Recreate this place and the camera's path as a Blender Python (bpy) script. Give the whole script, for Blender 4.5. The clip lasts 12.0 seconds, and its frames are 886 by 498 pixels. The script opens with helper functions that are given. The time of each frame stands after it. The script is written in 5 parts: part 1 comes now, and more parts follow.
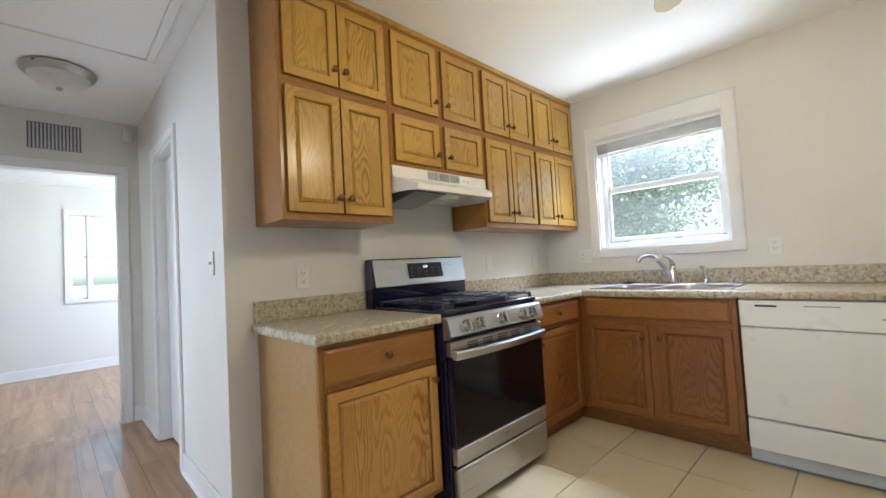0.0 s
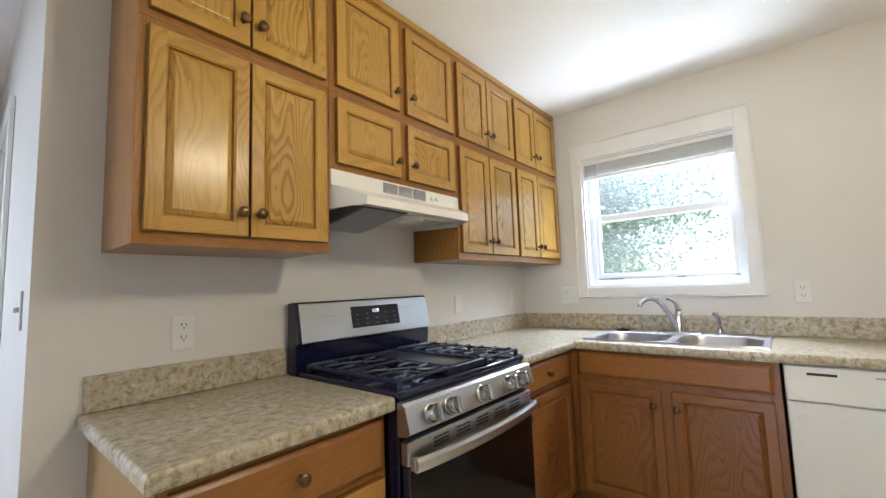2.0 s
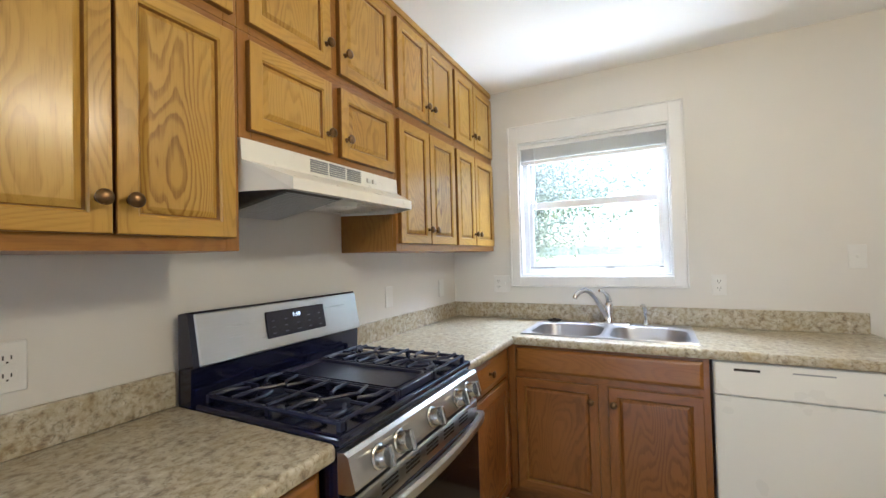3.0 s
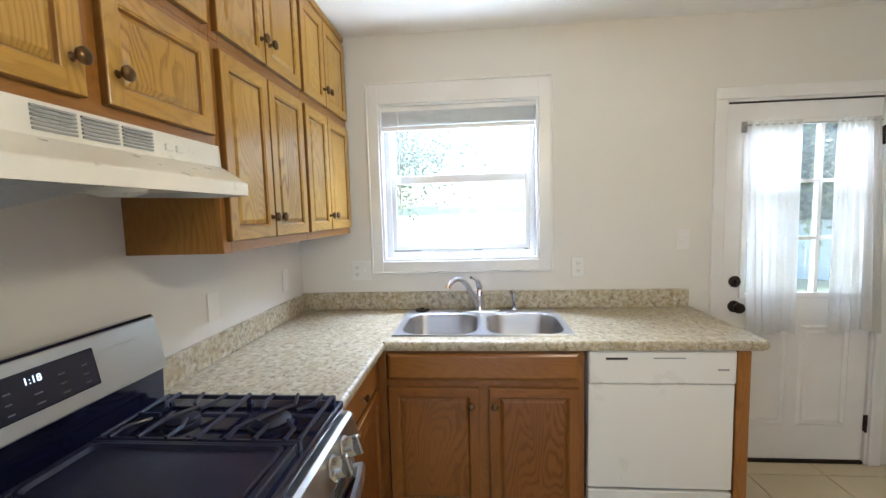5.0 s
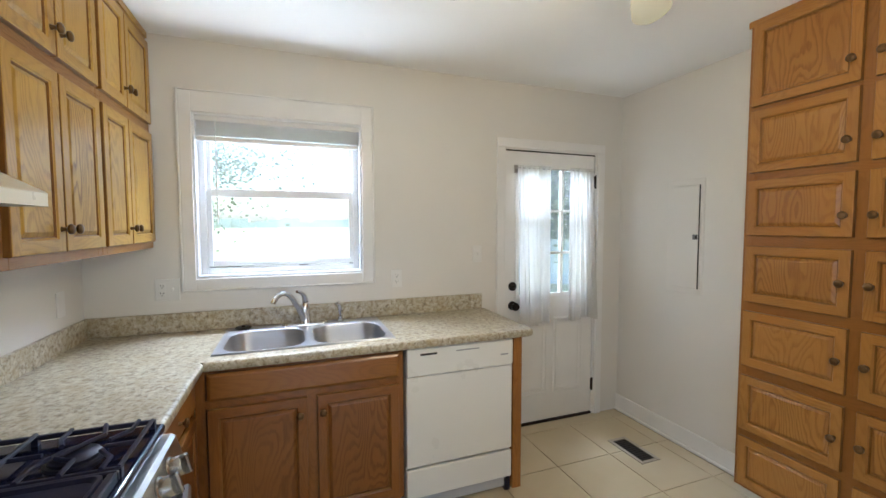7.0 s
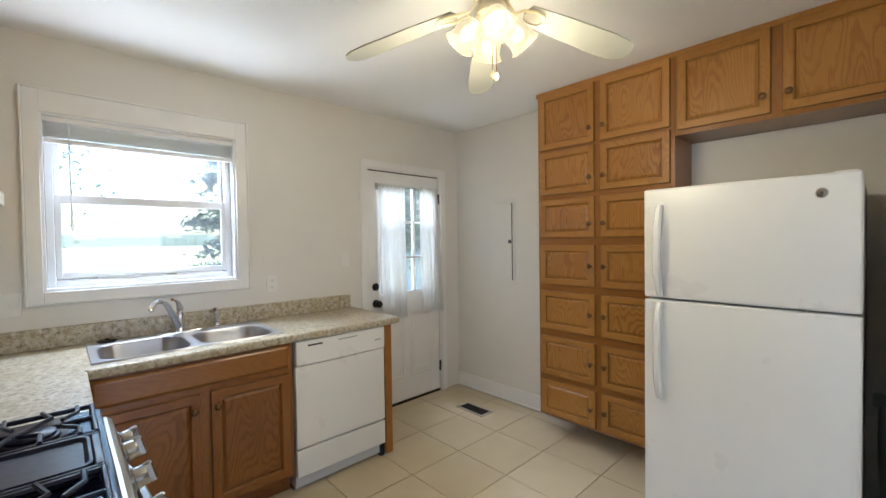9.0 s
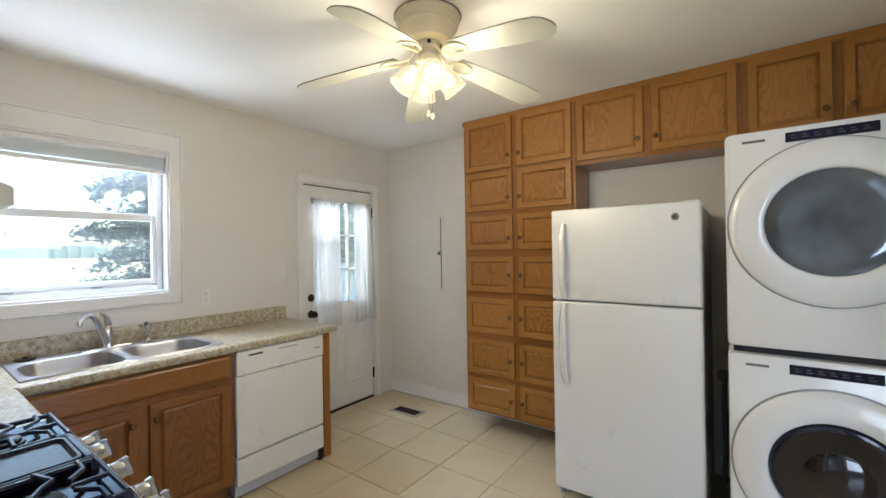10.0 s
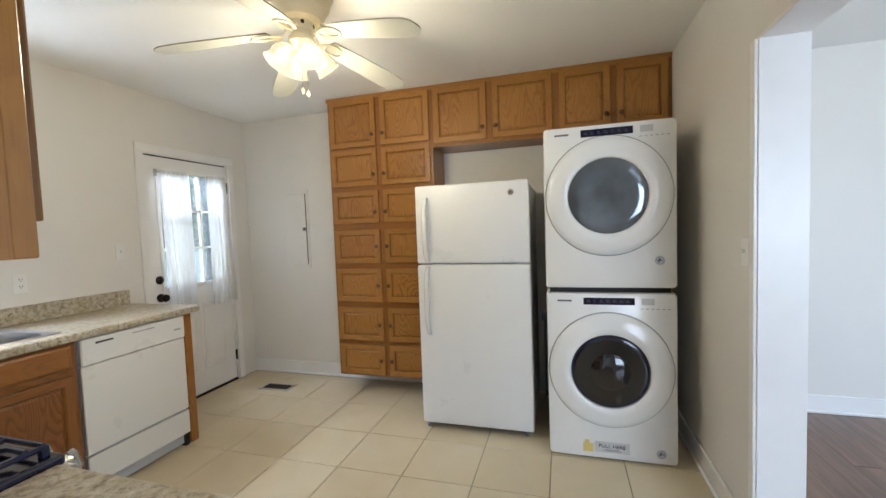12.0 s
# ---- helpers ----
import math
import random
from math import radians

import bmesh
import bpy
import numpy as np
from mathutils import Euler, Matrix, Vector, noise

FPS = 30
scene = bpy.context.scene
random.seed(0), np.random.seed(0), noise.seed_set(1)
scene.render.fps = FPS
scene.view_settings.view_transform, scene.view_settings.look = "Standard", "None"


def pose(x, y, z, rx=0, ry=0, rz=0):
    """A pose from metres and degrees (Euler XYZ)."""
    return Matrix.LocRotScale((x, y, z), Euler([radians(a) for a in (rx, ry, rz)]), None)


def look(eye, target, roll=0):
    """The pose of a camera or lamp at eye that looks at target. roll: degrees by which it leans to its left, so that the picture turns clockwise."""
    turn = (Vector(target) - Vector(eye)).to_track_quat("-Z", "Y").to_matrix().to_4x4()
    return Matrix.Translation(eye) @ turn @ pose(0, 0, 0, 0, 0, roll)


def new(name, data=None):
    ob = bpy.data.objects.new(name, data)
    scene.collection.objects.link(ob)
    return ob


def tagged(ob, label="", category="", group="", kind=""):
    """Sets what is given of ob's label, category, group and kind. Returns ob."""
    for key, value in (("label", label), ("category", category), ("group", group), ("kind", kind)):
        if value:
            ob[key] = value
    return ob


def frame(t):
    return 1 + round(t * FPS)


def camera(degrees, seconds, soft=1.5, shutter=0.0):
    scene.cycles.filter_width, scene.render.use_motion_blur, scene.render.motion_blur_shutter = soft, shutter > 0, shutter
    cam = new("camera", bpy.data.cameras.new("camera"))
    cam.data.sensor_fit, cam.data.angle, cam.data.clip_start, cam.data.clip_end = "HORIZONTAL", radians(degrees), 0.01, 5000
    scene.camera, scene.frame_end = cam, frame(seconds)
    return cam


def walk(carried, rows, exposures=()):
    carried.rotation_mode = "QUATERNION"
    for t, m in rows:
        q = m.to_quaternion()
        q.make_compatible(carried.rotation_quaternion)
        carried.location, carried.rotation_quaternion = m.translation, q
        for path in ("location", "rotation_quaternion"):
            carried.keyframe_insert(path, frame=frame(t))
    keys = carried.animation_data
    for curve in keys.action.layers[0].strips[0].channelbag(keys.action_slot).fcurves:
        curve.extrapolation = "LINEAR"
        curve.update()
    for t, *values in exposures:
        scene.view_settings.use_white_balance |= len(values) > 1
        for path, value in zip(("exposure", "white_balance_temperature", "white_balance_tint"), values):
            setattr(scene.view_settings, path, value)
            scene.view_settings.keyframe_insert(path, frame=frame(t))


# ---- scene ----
cam = camera(94.7, 12.0)
METRES, EYE, TILT, LEAN, TURN = 8.0, 1.5, 0.0, 0.0, -44.6
PATH = [
    (0, (-3.282, -2.01, 1.139), (-1.89, -0.577, 1.219), -3.2),
    (0.5, (-3.18, -1.912, 1.158), (-1.791, -0.481, 1.312), -3.1),
    (1, (-3.026, -1.798, 1.201), (-1.628, -0.381, 1.398), -2.8),
    (1.5, (-2.917, -1.693, 1.213), (-1.471, -0.327, 1.421), -2.4),
    (2, (-2.843, -1.556, 1.236), (-1.311, -0.283, 1.421), -2.0),
    (2.5, (-2.781, -1.401, 1.303), (-1.129, -0.281, 1.433), -1.5),
    (3, (-2.71, -1.306, 1.341), (-0.933, -0.39, 1.381), -1.5),
    (3.2, (-2.674, -1.28, 1.345), (-0.862, -0.431, 1.347), -1.6),
    (5, (-2.360, -1.050, 1.474), (-0.375, -0.886, 1.298), -1.6),
    (5.5, (-2.355, -1.035, 1.496), (-0.363, -1.126, 1.34), -1.7),
    (6, (-2.381, -1.019, 1.483), (-0.415, -1.362, 1.351), -1.4),
    (6.5, (-2.459, -1.026, 1.496), (-0.533, -1.551, 1.372), -0.6),
    (8.5, (-2.798, -0.689, 1.431), (-1.206, -1.899, 1.368), -0.5),
    (9, (-2.855, -0.569, 1.43), (-1.396, -1.936, 1.387), -0.8),
    (9.5, (-2.941, -0.432, 1.433), (-1.615, -1.929, 1.411), -0.8),
    (10, (-2.981, -0.335, 1.439), (-1.795, -1.946, 1.445), -0.9),
    (10.5, (-2.999, -0.21, 1.44), (-1.982, -1.932, 1.459), -1.2),
    (11, (-3.003, -0.124, 1.426), (-2.159, -1.937, 1.432), -1.6),
    (11.5, (-3.01, -0.075, 1.407), (-2.328, -1.954, 1.369), -1.9),
    (12, (-3.018, -0.059, 1.387), (-2.454, -1.975, 1.277), -2.1),
]
walk(cam, [(t, look(eye, target, roll)) for t, eye, target, roll in PATH],
     exposures=[(0.0, 4.22, 5400, 11), (1.5, 4.26, 5350, 12), (2.5, 4.33, 5350, 12), (3.0, 4.30, 5350, 12), (5.5, 4.17, 5350, 11), (8.5, 3.90, 5400, 11), (10.5, 3.95, 5350, 11), (11.0, 4.0, 5300, 11), (12.0, 4.06, 5350, 11)])

# ---- light ----
world = bpy.data.worlds.new("world")
scene.world = world
world.use_nodes = True
wn = world.node_tree.nodes
sky = wn.new("ShaderNodeTexSky")
sky.sky_type = "NISHITA"
sky.sun_disc = False
sky.sun_elevation, sky.sun_rotation = radians(58), radians(183)
sky.dust_density, sky.air_density = 2.5, 1.2
wn["Background"].inputs["Strength"].default_value = 0.06
world.node_tree.links.new(sky.outputs[0], wn["Background"].inputs["Color"])
sun = new("sun", bpy.data.lights.new("sun", "SUN"))
sun.data.energy, sun.data.angle, sun.data.color = 2.0, radians(0.5), (1.0, 0.96, 0.9)
sun.matrix_world = look((-0.3, -5.7, 9.1), (0, 0, 0))
scene.view_settings.exposure = 4.0

FAN = (-1.86, -1.77)
GLOBE_TURN = 50


def window_light(loc, target, w, h, watts, colour=(0.92, 0.96, 1.0)):
    """An added area lamp that stands in for daylight through a window."""
    lamp = new("window_light", bpy.data.lights.new("window_light", "AREA"))
    lamp.data.shape, lamp.data.size, lamp.data.size_y = "RECTANGLE", w, h
    lamp.data.energy, lamp.data.color = watts, colour
    lamp.matrix_world = look(loc, target)


# lamps added in living room and bedroom windows that stay out of view
window_light((-6.1, 1.55 + 0.66, 1.4), (-6.1, 0, 1.3), 2.9, 1.5, 7.5)
window_light((-8.95, -1.5, 1.45), (0, -1.5, 1.3), 1.7, 1.25, 2.6)
window_light((-1.25, 4.0, 1.5), (-5, 4.0, 1.4), 1.7, 1.25, 3.7)
# lamps added outside, hidden above the kitchen window and the back door
window_light((0.42, -0.96, 2.36), (-1.2, -0.7, 0.9), 0.9, 0.4, 7.5, (0.9, 0.95, 1.0))
window_light((0.5, -2.80, 2.25), (-0.8, -3.5, 1.3), 0.6, 0.4, 3.6, (0.92, 0.96, 1.0))
# lamps added out of view below the kitchen window and the back door, in place of ground bounce
window_light((0.42, -0.96, 0.88), (-1.6, -1.1, 2.5), 0.9, 0.4, 2.8, (1.0, 0.99, 0.92))
window_light((0.48, -2.80, 0.85), (-0.9, -2.95, 2.4), 0.6, 0.4, 0.7, (1.0, 0.99, 0.92))


def bulb(x, y, z, watts, colour=(1.0, 0.78, 0.45), radius=0.03):
    lamp = new("bulb_light", bpy.data.lights.new("bulb_light", "POINT"))
    lamp.data.energy, lamp.data.color, lamp.data.shadow_soft_size = watts, colour, radius
    lamp.location = (x, y, z)
    return lamp


GLOBES = [(math.cos(radians(a)), math.sin(radians(a))) for a in (50, 140, 230, 320)]
for c, s_ in GLOBES:
    bulb(FAN[0] + 0.135 * c, FAN[1] + 0.135 * s_, 2.04, 0.42, (1.0, 0.80, 0.48), 0.05)


# ---- materials ----
def shader(name, rough=0.5, metal=0.0, coat=0.0, spec=0.5):
    m = bpy.data.materials.new(name)
    m.use_nodes = True
    n = m.node_tree.nodes["Principled BSDF"]
    n.inputs["Roughness"].default_value, n.inputs["Metallic"].default_value = rough, metal
    n.inputs["Coat Weight"].default_value, n.inputs["Specular IOR Level"].default_value = coat, spec
    return m, m.node_tree, n


def node(t, kind, links=(), **sets):
    n = t.nodes.new("ShaderNode" + kind)
    for k, v in sets.items():
        if k in n.inputs:
            n.inputs[k].default_value = v
        else:
            n[k] = v
    for src, dst in links:
        t.links.new(src, n.inputs[dst])
    return n


def coords(t, scale, spin=True, space="Object"):
    """Object coordinates, shifted by the object's own random number, at a scale."""
    c = t.nodes.new("ShaderNodeTexCoord")
    m = t.nodes.new("ShaderNodeMapping")
    m.inputs["Scale"].default_value = scale
    t.links.new(c.outputs[space], m.inputs["Vector"])
    if spin:
        o = t.nodes.new("ShaderNodeObjectInfo")
        w = t.nodes.new("ShaderNodeMath")
        w.operation = "MULTIPLY"
        w.inputs[1].default_value = 37.0
        t.links.new(o.outputs["Random"], w.inputs[0])
        t.links.new(w.outputs[0], m.inputs["Location"])
    return m.outputs[0]


def ramp(t, fac, stops):
    r = t.nodes.new("ShaderNodeValToRGB")
    while len(r.color_ramp.elements) < len(stops):
        r.color_ramp.elements.new(0.5)
    for e, (p, c) in zip(r.color_ramp.elements, stops):
        e.position, e.color = p, (*c, 1)
    t.links.new(fac, r.inputs[0])
    return r.outputs[0]


def noise_of(t, vec, scale, detail=4.0, rough=0.5, distort=0.0):
    n = t.nodes.new("ShaderNodeTexNoise")
    for k, v in (("Scale", scale), ("Detail", detail), ("Roughness", rough), ("Distortion", distort)):
        n.inputs[k].default_value = v
    t.links.new(vec, n.inputs["Vector"])
    return n.outputs["Fac"]


def bump(t, bsdf, height, strength, distance=0.002):
    b = t.nodes.new("ShaderNodeBump")
    b.inputs["Strength"].default_value, b.inputs["Distance"].default_value = strength, distance
    t.links.new(height, b.inputs["Height"])
    t.links.new(b.outputs[0], bsdf.inputs["Normal"])


def maths(t, op, a, b=0.0):
    n = t.nodes.new("ShaderNodeMath")
    n.operation = op
    for i, v in enumerate((a, b)):
        if isinstance(v, (int, float)):
            n.inputs[i].default_value = v
        else:
            t.links.new(v, n.inputs[i])
    return n.outputs[0]


def mix(t, fac, a, b, blend="MIX"):
    n = t.nodes.new("ShaderNodeMix")
    n.data_type, n.blend_type = "RGBA", blend
    for i, v in ((0, fac), (6, a), (7, b)):
        if isinstance(v, (int, float)):
            n.inputs[i].default_value = v
        elif isinstance(v, tuple):
            n.inputs[i].default_value = (*v, 1)
        else:
            t.links.new(v, n.inputs[i])
    return n.outputs[2]


def plain(name, colour, rough=0.5, metal=0.0, vary=0.06, scale=6.0, relief=0.15, fine=120.0, coat=0.0, spec=0.5, spin=False):
    """A colour with broad and fine variation and a fine relief."""
    m, t, b = shader(name, rough, metal, coat, spec)
    v = coords(t, (1, 1, 1), spin)
    big = noise_of(t, v, scale, 3)
    dark = tuple(c * (1 - vary) for c in colour)
    light = tuple(min(1, c * (1 + vary)) for c in colour)
    t.links.new(ramp(t, big, [(0.3, dark), (0.7, light)]), b.inputs["Base Color"])
    small = noise_of(t, v, fine, 3)
    if relief:
        bump(t, b, small, relief, 0.001)
    r = maths(t, "ADD", maths(t, "MULTIPLY", noise_of(t, v, scale * 3, 3), 0.16), max(0.02, rough - 0.08))
    t.links.new(r, b.inputs["Roughness"])
    return m


def oak(name, along, base=(0.445, 0.250, 0.036), dark=(0.250, 0.118, 0.016), light=(0.560, 0.345, 0.066), figure=0.75, wide=0.36, pace=62.0):
    """Varnished plain-sawn red oak; along: the axis that the grain follows. The rings are those of a log cut lengthwise, so arches stand on one another."""
    m, t, b = shader(name, 0.34, 0, 0.36, 0.28)
    o = t.nodes.new("ShaderNodeObjectInfo")
    own = maths(t, "FRACT", maths(t, "MULTIPLY", o.outputs["Random"], 7.31))
    c = t.nodes.new("ShaderNodeTexCoord")
    sep = node(t, "SeparateXYZ", [(c.outputs["Object"], 0)])
    w_ = sep.outputs["Z" if along == "z" else "X"]
    across = maths(t, "ADD", sep.outputs["X" if along == "z" else "Z"], maths(t, "MULTIPLY", sep.outputs["Y"], 0.8))
    u = maths(t, "FRACT", maths(t, "ADD", maths(t, "DIVIDE", across, wide), maths(t, "MULTIPLY", o.outputs["Random"], 5.7)))
    u = maths(t, "MULTIPLY", maths(t, "SUBTRACT", u, 0.5), wide)
    s0 = [5.0, 5.0, 5.0]
    s0["xyz".index(along)] = 1.3
    depth = maths(t, "MULTIPLY", noise_of(t, coords(t, tuple(s0)), 1.0, 1.5, 0.45), 0.55)
    s1 = [26.0, 26.0, 26.0]
    s1["xyz".index(along)] = 7.0
    wave = maths(t, "MULTIPLY", noise_of(t, coords(t, tuple(s1)), 1.0, 2.0, 0.55), 0.030)
    r2 = maths(t, "SQRT", maths(t, "ADD", maths(t, "MULTIPLY", u, u), maths(t, "MULTIPLY", depth, depth)))
    rings = maths(t, "FRACT", maths(t, "MULTIPLY", maths(t, "ADD", r2, wave), pace))
    s2 = [420.0, 420.0, 420.0]
    s2["xyz".index(along)] = 14.0
    pores = noise_of(t, coords(t, tuple(s2)), 1.0, 2.0, 0.6)
    s3 = [7.0, 7.0, 7.0]
    s3["xyz".index(along)] = 1.2
    patch = noise_of(t, coords(t, tuple(s3)), 0.7, 2.0)
    tone = noise_of(t, coords(t, (2.5, 2.5, 2.5)), 1.0, 2.0)
    band = ramp(t, rings, [(0.0, (0.15,) * 3), (0.10, (1.0,) * 3), (0.30, (0.85,) * 3), (0.52, (0.12,) * 3), (0.86, (0.0,) * 3), (1.0, (0.15,) * 3)])
    ragged = maths(t, "MULTIPLY", band, ramp(t, pores, [(0.32, (0.55,) * 3), (0.60, (1.0,) * 3)]))
    strength = maths(t, "MULTIPLY", ramp(t, patch, [(0.36, (0.35,) * 3), (0.60, (1.0,) * 3)]), maths(t, "ADD", figure * 0.62, maths(t, "MULTIPLY", own, figure * 0.5)))
    c = mix(t, ramp(t, tone, [(0.3, (0.15,) * 3), (0.7, (0.8,) * 3)]), base, light)
    c = mix(t, maths(t, "MULTIPLY", ragged, strength), c, dark)
    c = mix(t, ramp(t, pores, [(0.56, (0.0,) * 3), (0.72, (0.28,) * 3)]), c, dark)
    c = mix(t, 0.45, c, ramp(t, o.outputs["Random"], [(0.0, (0.80, 0.75, 0.68)), (1.0, (1.0, 1.0, 1.0))]), "MULTIPLY")
    t.links.new(c, b.inputs["Base Color"])
    bump(t, b, maths(t, "SUBTRACT", maths(t, "MULTIPLY", pores, 0.6), maths(t, "MULTIPLY", ragged, 0.5)), 0.14, 0.001)
    t.links.new(maths(t, "ADD", maths(t, "MULTIPLY", pores, 0.12), 0.27), b.inputs["Roughness"])
    b.inputs["Coat Roughness"].default_value = 0.2
    return m


OAK_V, OAK_H = (oak("oak_" + a, a, figure=0.5) for a in "zx")
OAK_P = oak("oak_panel", "z", dark=(0.225, 0.102, 0.012), light=(0.58, 0.37, 0.078), figure=1.0)
# Dark oak for panel grooves; on door edges the same tone paints in shade.
OAK_G = oak("oak_groove_shaded_edge", "z", (0.20, 0.085, 0.012), (0.12, 0.045, 0.006), (0.25, 0.115, 0.020), 0.4)
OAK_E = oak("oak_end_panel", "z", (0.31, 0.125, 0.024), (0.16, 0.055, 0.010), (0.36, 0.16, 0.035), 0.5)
OAK_S = oak("oak_side_panel", "z", (0.37, 0.215, 0.075), (0.22, 0.105, 0.028), (0.43, 0.27, 0.105), 0.5)
OAK_FV, OAK_FH = (oak("oak_frame_" + a, a, (0.310, 0.135, 0.024), (0.17, 0.064, 0.010), (0.37, 0.180, 0.036), 0.45) for a in "zx")
OAK_R = oak("oak_drawer", "x", (0.28, 0.110, 0.020), (0.15, 0.052, 0.009), (0.33, 0.148, 0.031), 0.6, 0.2)


def laminate():
    m, t, b = shader("speckled_laminate", 0.32, 0, 0.0, 0.5)
    v = coords(t, (1, 1, 1), False)
    a = noise_of(t, v, 44, 5, 0.64, 0.3)
    c = ramp(t, a, [(0.29, (0.15, 0.115, 0.075)), (0.40, (0.32, 0.26, 0.175)), (0.48, (0.45, 0.400, 0.290)), (0.62, (0.56, 0.520, 0.415)), (0.75, (0.70, 0.67, 0.59))])
    d = noise_of(t, v, 85, 3, 0.6, 0.5)
    c = mix(t, ramp(t, d, [(0.55, (0.0,) * 3), (0.68, (0.6,) * 3)]), c, (0.12, 0.090, 0.052))
    e = noise_of(t, v, 16, 2, 0.5)
    c = mix(t, ramp(t, e, [(0.45, (0.0,) * 3), (0.7, (0.45,) * 3)]), c, (0.36, 0.275, 0.125))
    t.links.new(c, b.inputs["Base Color"])
    bump(t, b, d, 0.06, 0.0006)
    return m


def brushed(name, colour=(0.50, 0.495, 0.48), axis="x", rough=0.28):
    m, t, b = shader(name, rough, 1.0)
    s = [300.0, 300.0, 300.0]
    s["xyz".index(axis)] = 3.0
    n = noise_of(t, coords(t, tuple(s), False), 1.0, 3)
    t.links.new(ramp(t, n, [(0.3, tuple(c * 0.96 for c in colour)), (0.7, colour)]), b.inputs["Base Color"])
    t.links.new(maths(t, "ADD", maths(t, "MULTIPLY", n, 0.08), rough - 0.03), b.inputs["Roughness"])
    bump(t, b, n, 0.02, 0.0003)
    return m


def tile_look():
    m, t, b = shader("floor_tile", 0.28, 0, 0.0, 0.5)
    v = coords(t, (1, 1, 1))
    a = noise_of(t, v, 3.0, 3, 0.5, 0.3)
    c = ramp(t, a, [(0.2, (0.56, 0.475, 0.315)), (0.5, (0.60, 0.515, 0.350)), (0.8, (0.63, 0.55, 0.395))])
    o = t.nodes.new("ShaderNodeObjectInfo")
    c = mix(t, 0.35, c, ramp(t, o.outputs["Random"], [(0.0, (0.86, 0.85, 0.82)), (1.0, (1.0, 1.0, 1.0))]), "MULTIPLY")
    t.links.new(c, b.inputs["Base Color"])
    bump(t, b, noise_of(t, v, 40, 4), 0.08, 0.001)
    t.links.new(maths(t, "ADD", maths(t, "MULTIPLY", a, 0.06), 0.15), b.inputs["Roughness"])
    return m


def plank_look(name, tones):
    m, t, b = shader(name, 0.33, 0, 0.25, 0.5)
    v = coords(t, (14, 1.2, 14))
    a = noise_of(t, v, 1.0, 5, 0.6, 0.8)
    c = ramp(t, a, list(zip((0.25, 0.5, 0.75), tones)))
    o = t.nodes.new("ShaderNodeObjectInfo")
    c = mix(t, 0.7, c, ramp(t, o.outputs["Random"], [(0.0, (0.66, 0.64, 0.61)), (1.0, (1.0, 1.0, 1.0))]), "MULTIPLY")
    t.links.new(c, b.inputs["Base Color"])
    bump(t, b, a, 0.1, 0.001)
    return m


def cloth_look():
    m, t, b = shader("sheer_cloth", 0.9)
    out = t.nodes["Material Output"]
    b.inputs["Base Color"].default_value = (0.80, 0.775, 0.71, 1)
    tr = t.nodes.new("ShaderNodeBsdfTranslucent")
    tr.inputs[0].default_value = (0.60, 0.60, 0.60, 1)
    clear = t.nodes.new("ShaderNodeBsdfTransparent")
    one, two = t.nodes.new("ShaderNodeMixShader"), t.nodes.new("ShaderNodeMixShader")
    one.inputs[0].default_value = 0.42
    t.links.new(b.outputs[0], one.inputs[1])
    t.links.new(tr.outputs[0], one.inputs[2])
    weave = noise_of(t, coords(t, (400, 400, 60), False), 1.0, 2)
    t.links.new(maths(t, "MULTIPLY", weave, 0.20), two.inputs[0])
    t.links.new(one.outputs[0], two.inputs[1])
    t.links.new(clear.outputs[0], two.inputs[2])
    t.links.new(two.outputs[0], out.inputs[0])
    return m


def pane_look(name="window_glass", tint=(0.72, 0.74, 0.70), haze=0.021):
    """Thin glass, greyed to dim the outdoors, under an added haze veil: lets light through and mirrors a little."""
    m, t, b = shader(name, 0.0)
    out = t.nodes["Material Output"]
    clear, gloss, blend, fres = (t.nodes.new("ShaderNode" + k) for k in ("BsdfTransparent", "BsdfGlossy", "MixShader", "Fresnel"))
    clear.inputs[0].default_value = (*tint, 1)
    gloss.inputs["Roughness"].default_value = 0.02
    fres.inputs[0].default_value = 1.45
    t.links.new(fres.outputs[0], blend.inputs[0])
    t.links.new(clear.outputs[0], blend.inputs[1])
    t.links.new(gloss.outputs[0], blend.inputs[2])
    # translucent veil added to imitate glare and haze over the view outside
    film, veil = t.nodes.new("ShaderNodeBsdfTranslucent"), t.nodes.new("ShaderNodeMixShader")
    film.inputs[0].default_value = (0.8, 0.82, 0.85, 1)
    veil.inputs[0].default_value = haze
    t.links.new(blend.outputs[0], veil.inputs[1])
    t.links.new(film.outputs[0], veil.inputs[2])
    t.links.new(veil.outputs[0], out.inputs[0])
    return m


def glow(name, colour, strength, base=(0.9, 0.85, 0.75), rough=0.4):
    m, t, b = shader(name, rough)
    b.inputs["Base Color"].default_value = (*base, 1)
    b.inputs["Emission Color"].default_value = (*colour, 1)
    b.inputs["Emission Strength"].default_value = strength
    return m


def leaf_look(name, a, c):
    m, t, b = shader(name, 0.6)
    g = t.nodes.new("ShaderNodeNewGeometry")
    t.links.new(ramp(t, g.outputs["Random Per Island"], [(0.0, a), (1.0, c)]), b.inputs["Base Color"])
    return m


def grass_look():
    m, t, b = shader("grass_field", 0.9)
    v = coords(t, (1, 1, 1), False)
    a = noise_of(t, v, 0.25, 6, 0.6)
    d = noise_of(t, v, 12, 4, 0.7)
    c = mix(t, d, ramp(t, a, [(0.3, (0.20, 0.21, 0.11)), (0.7, (0.34, 0.32, 0.19))]), (0.27, 0.28, 0.15))
    t.links.new(c, b.inputs["Base Color"])
    bump(t, b, d, 0.6, 0.03)
    return m


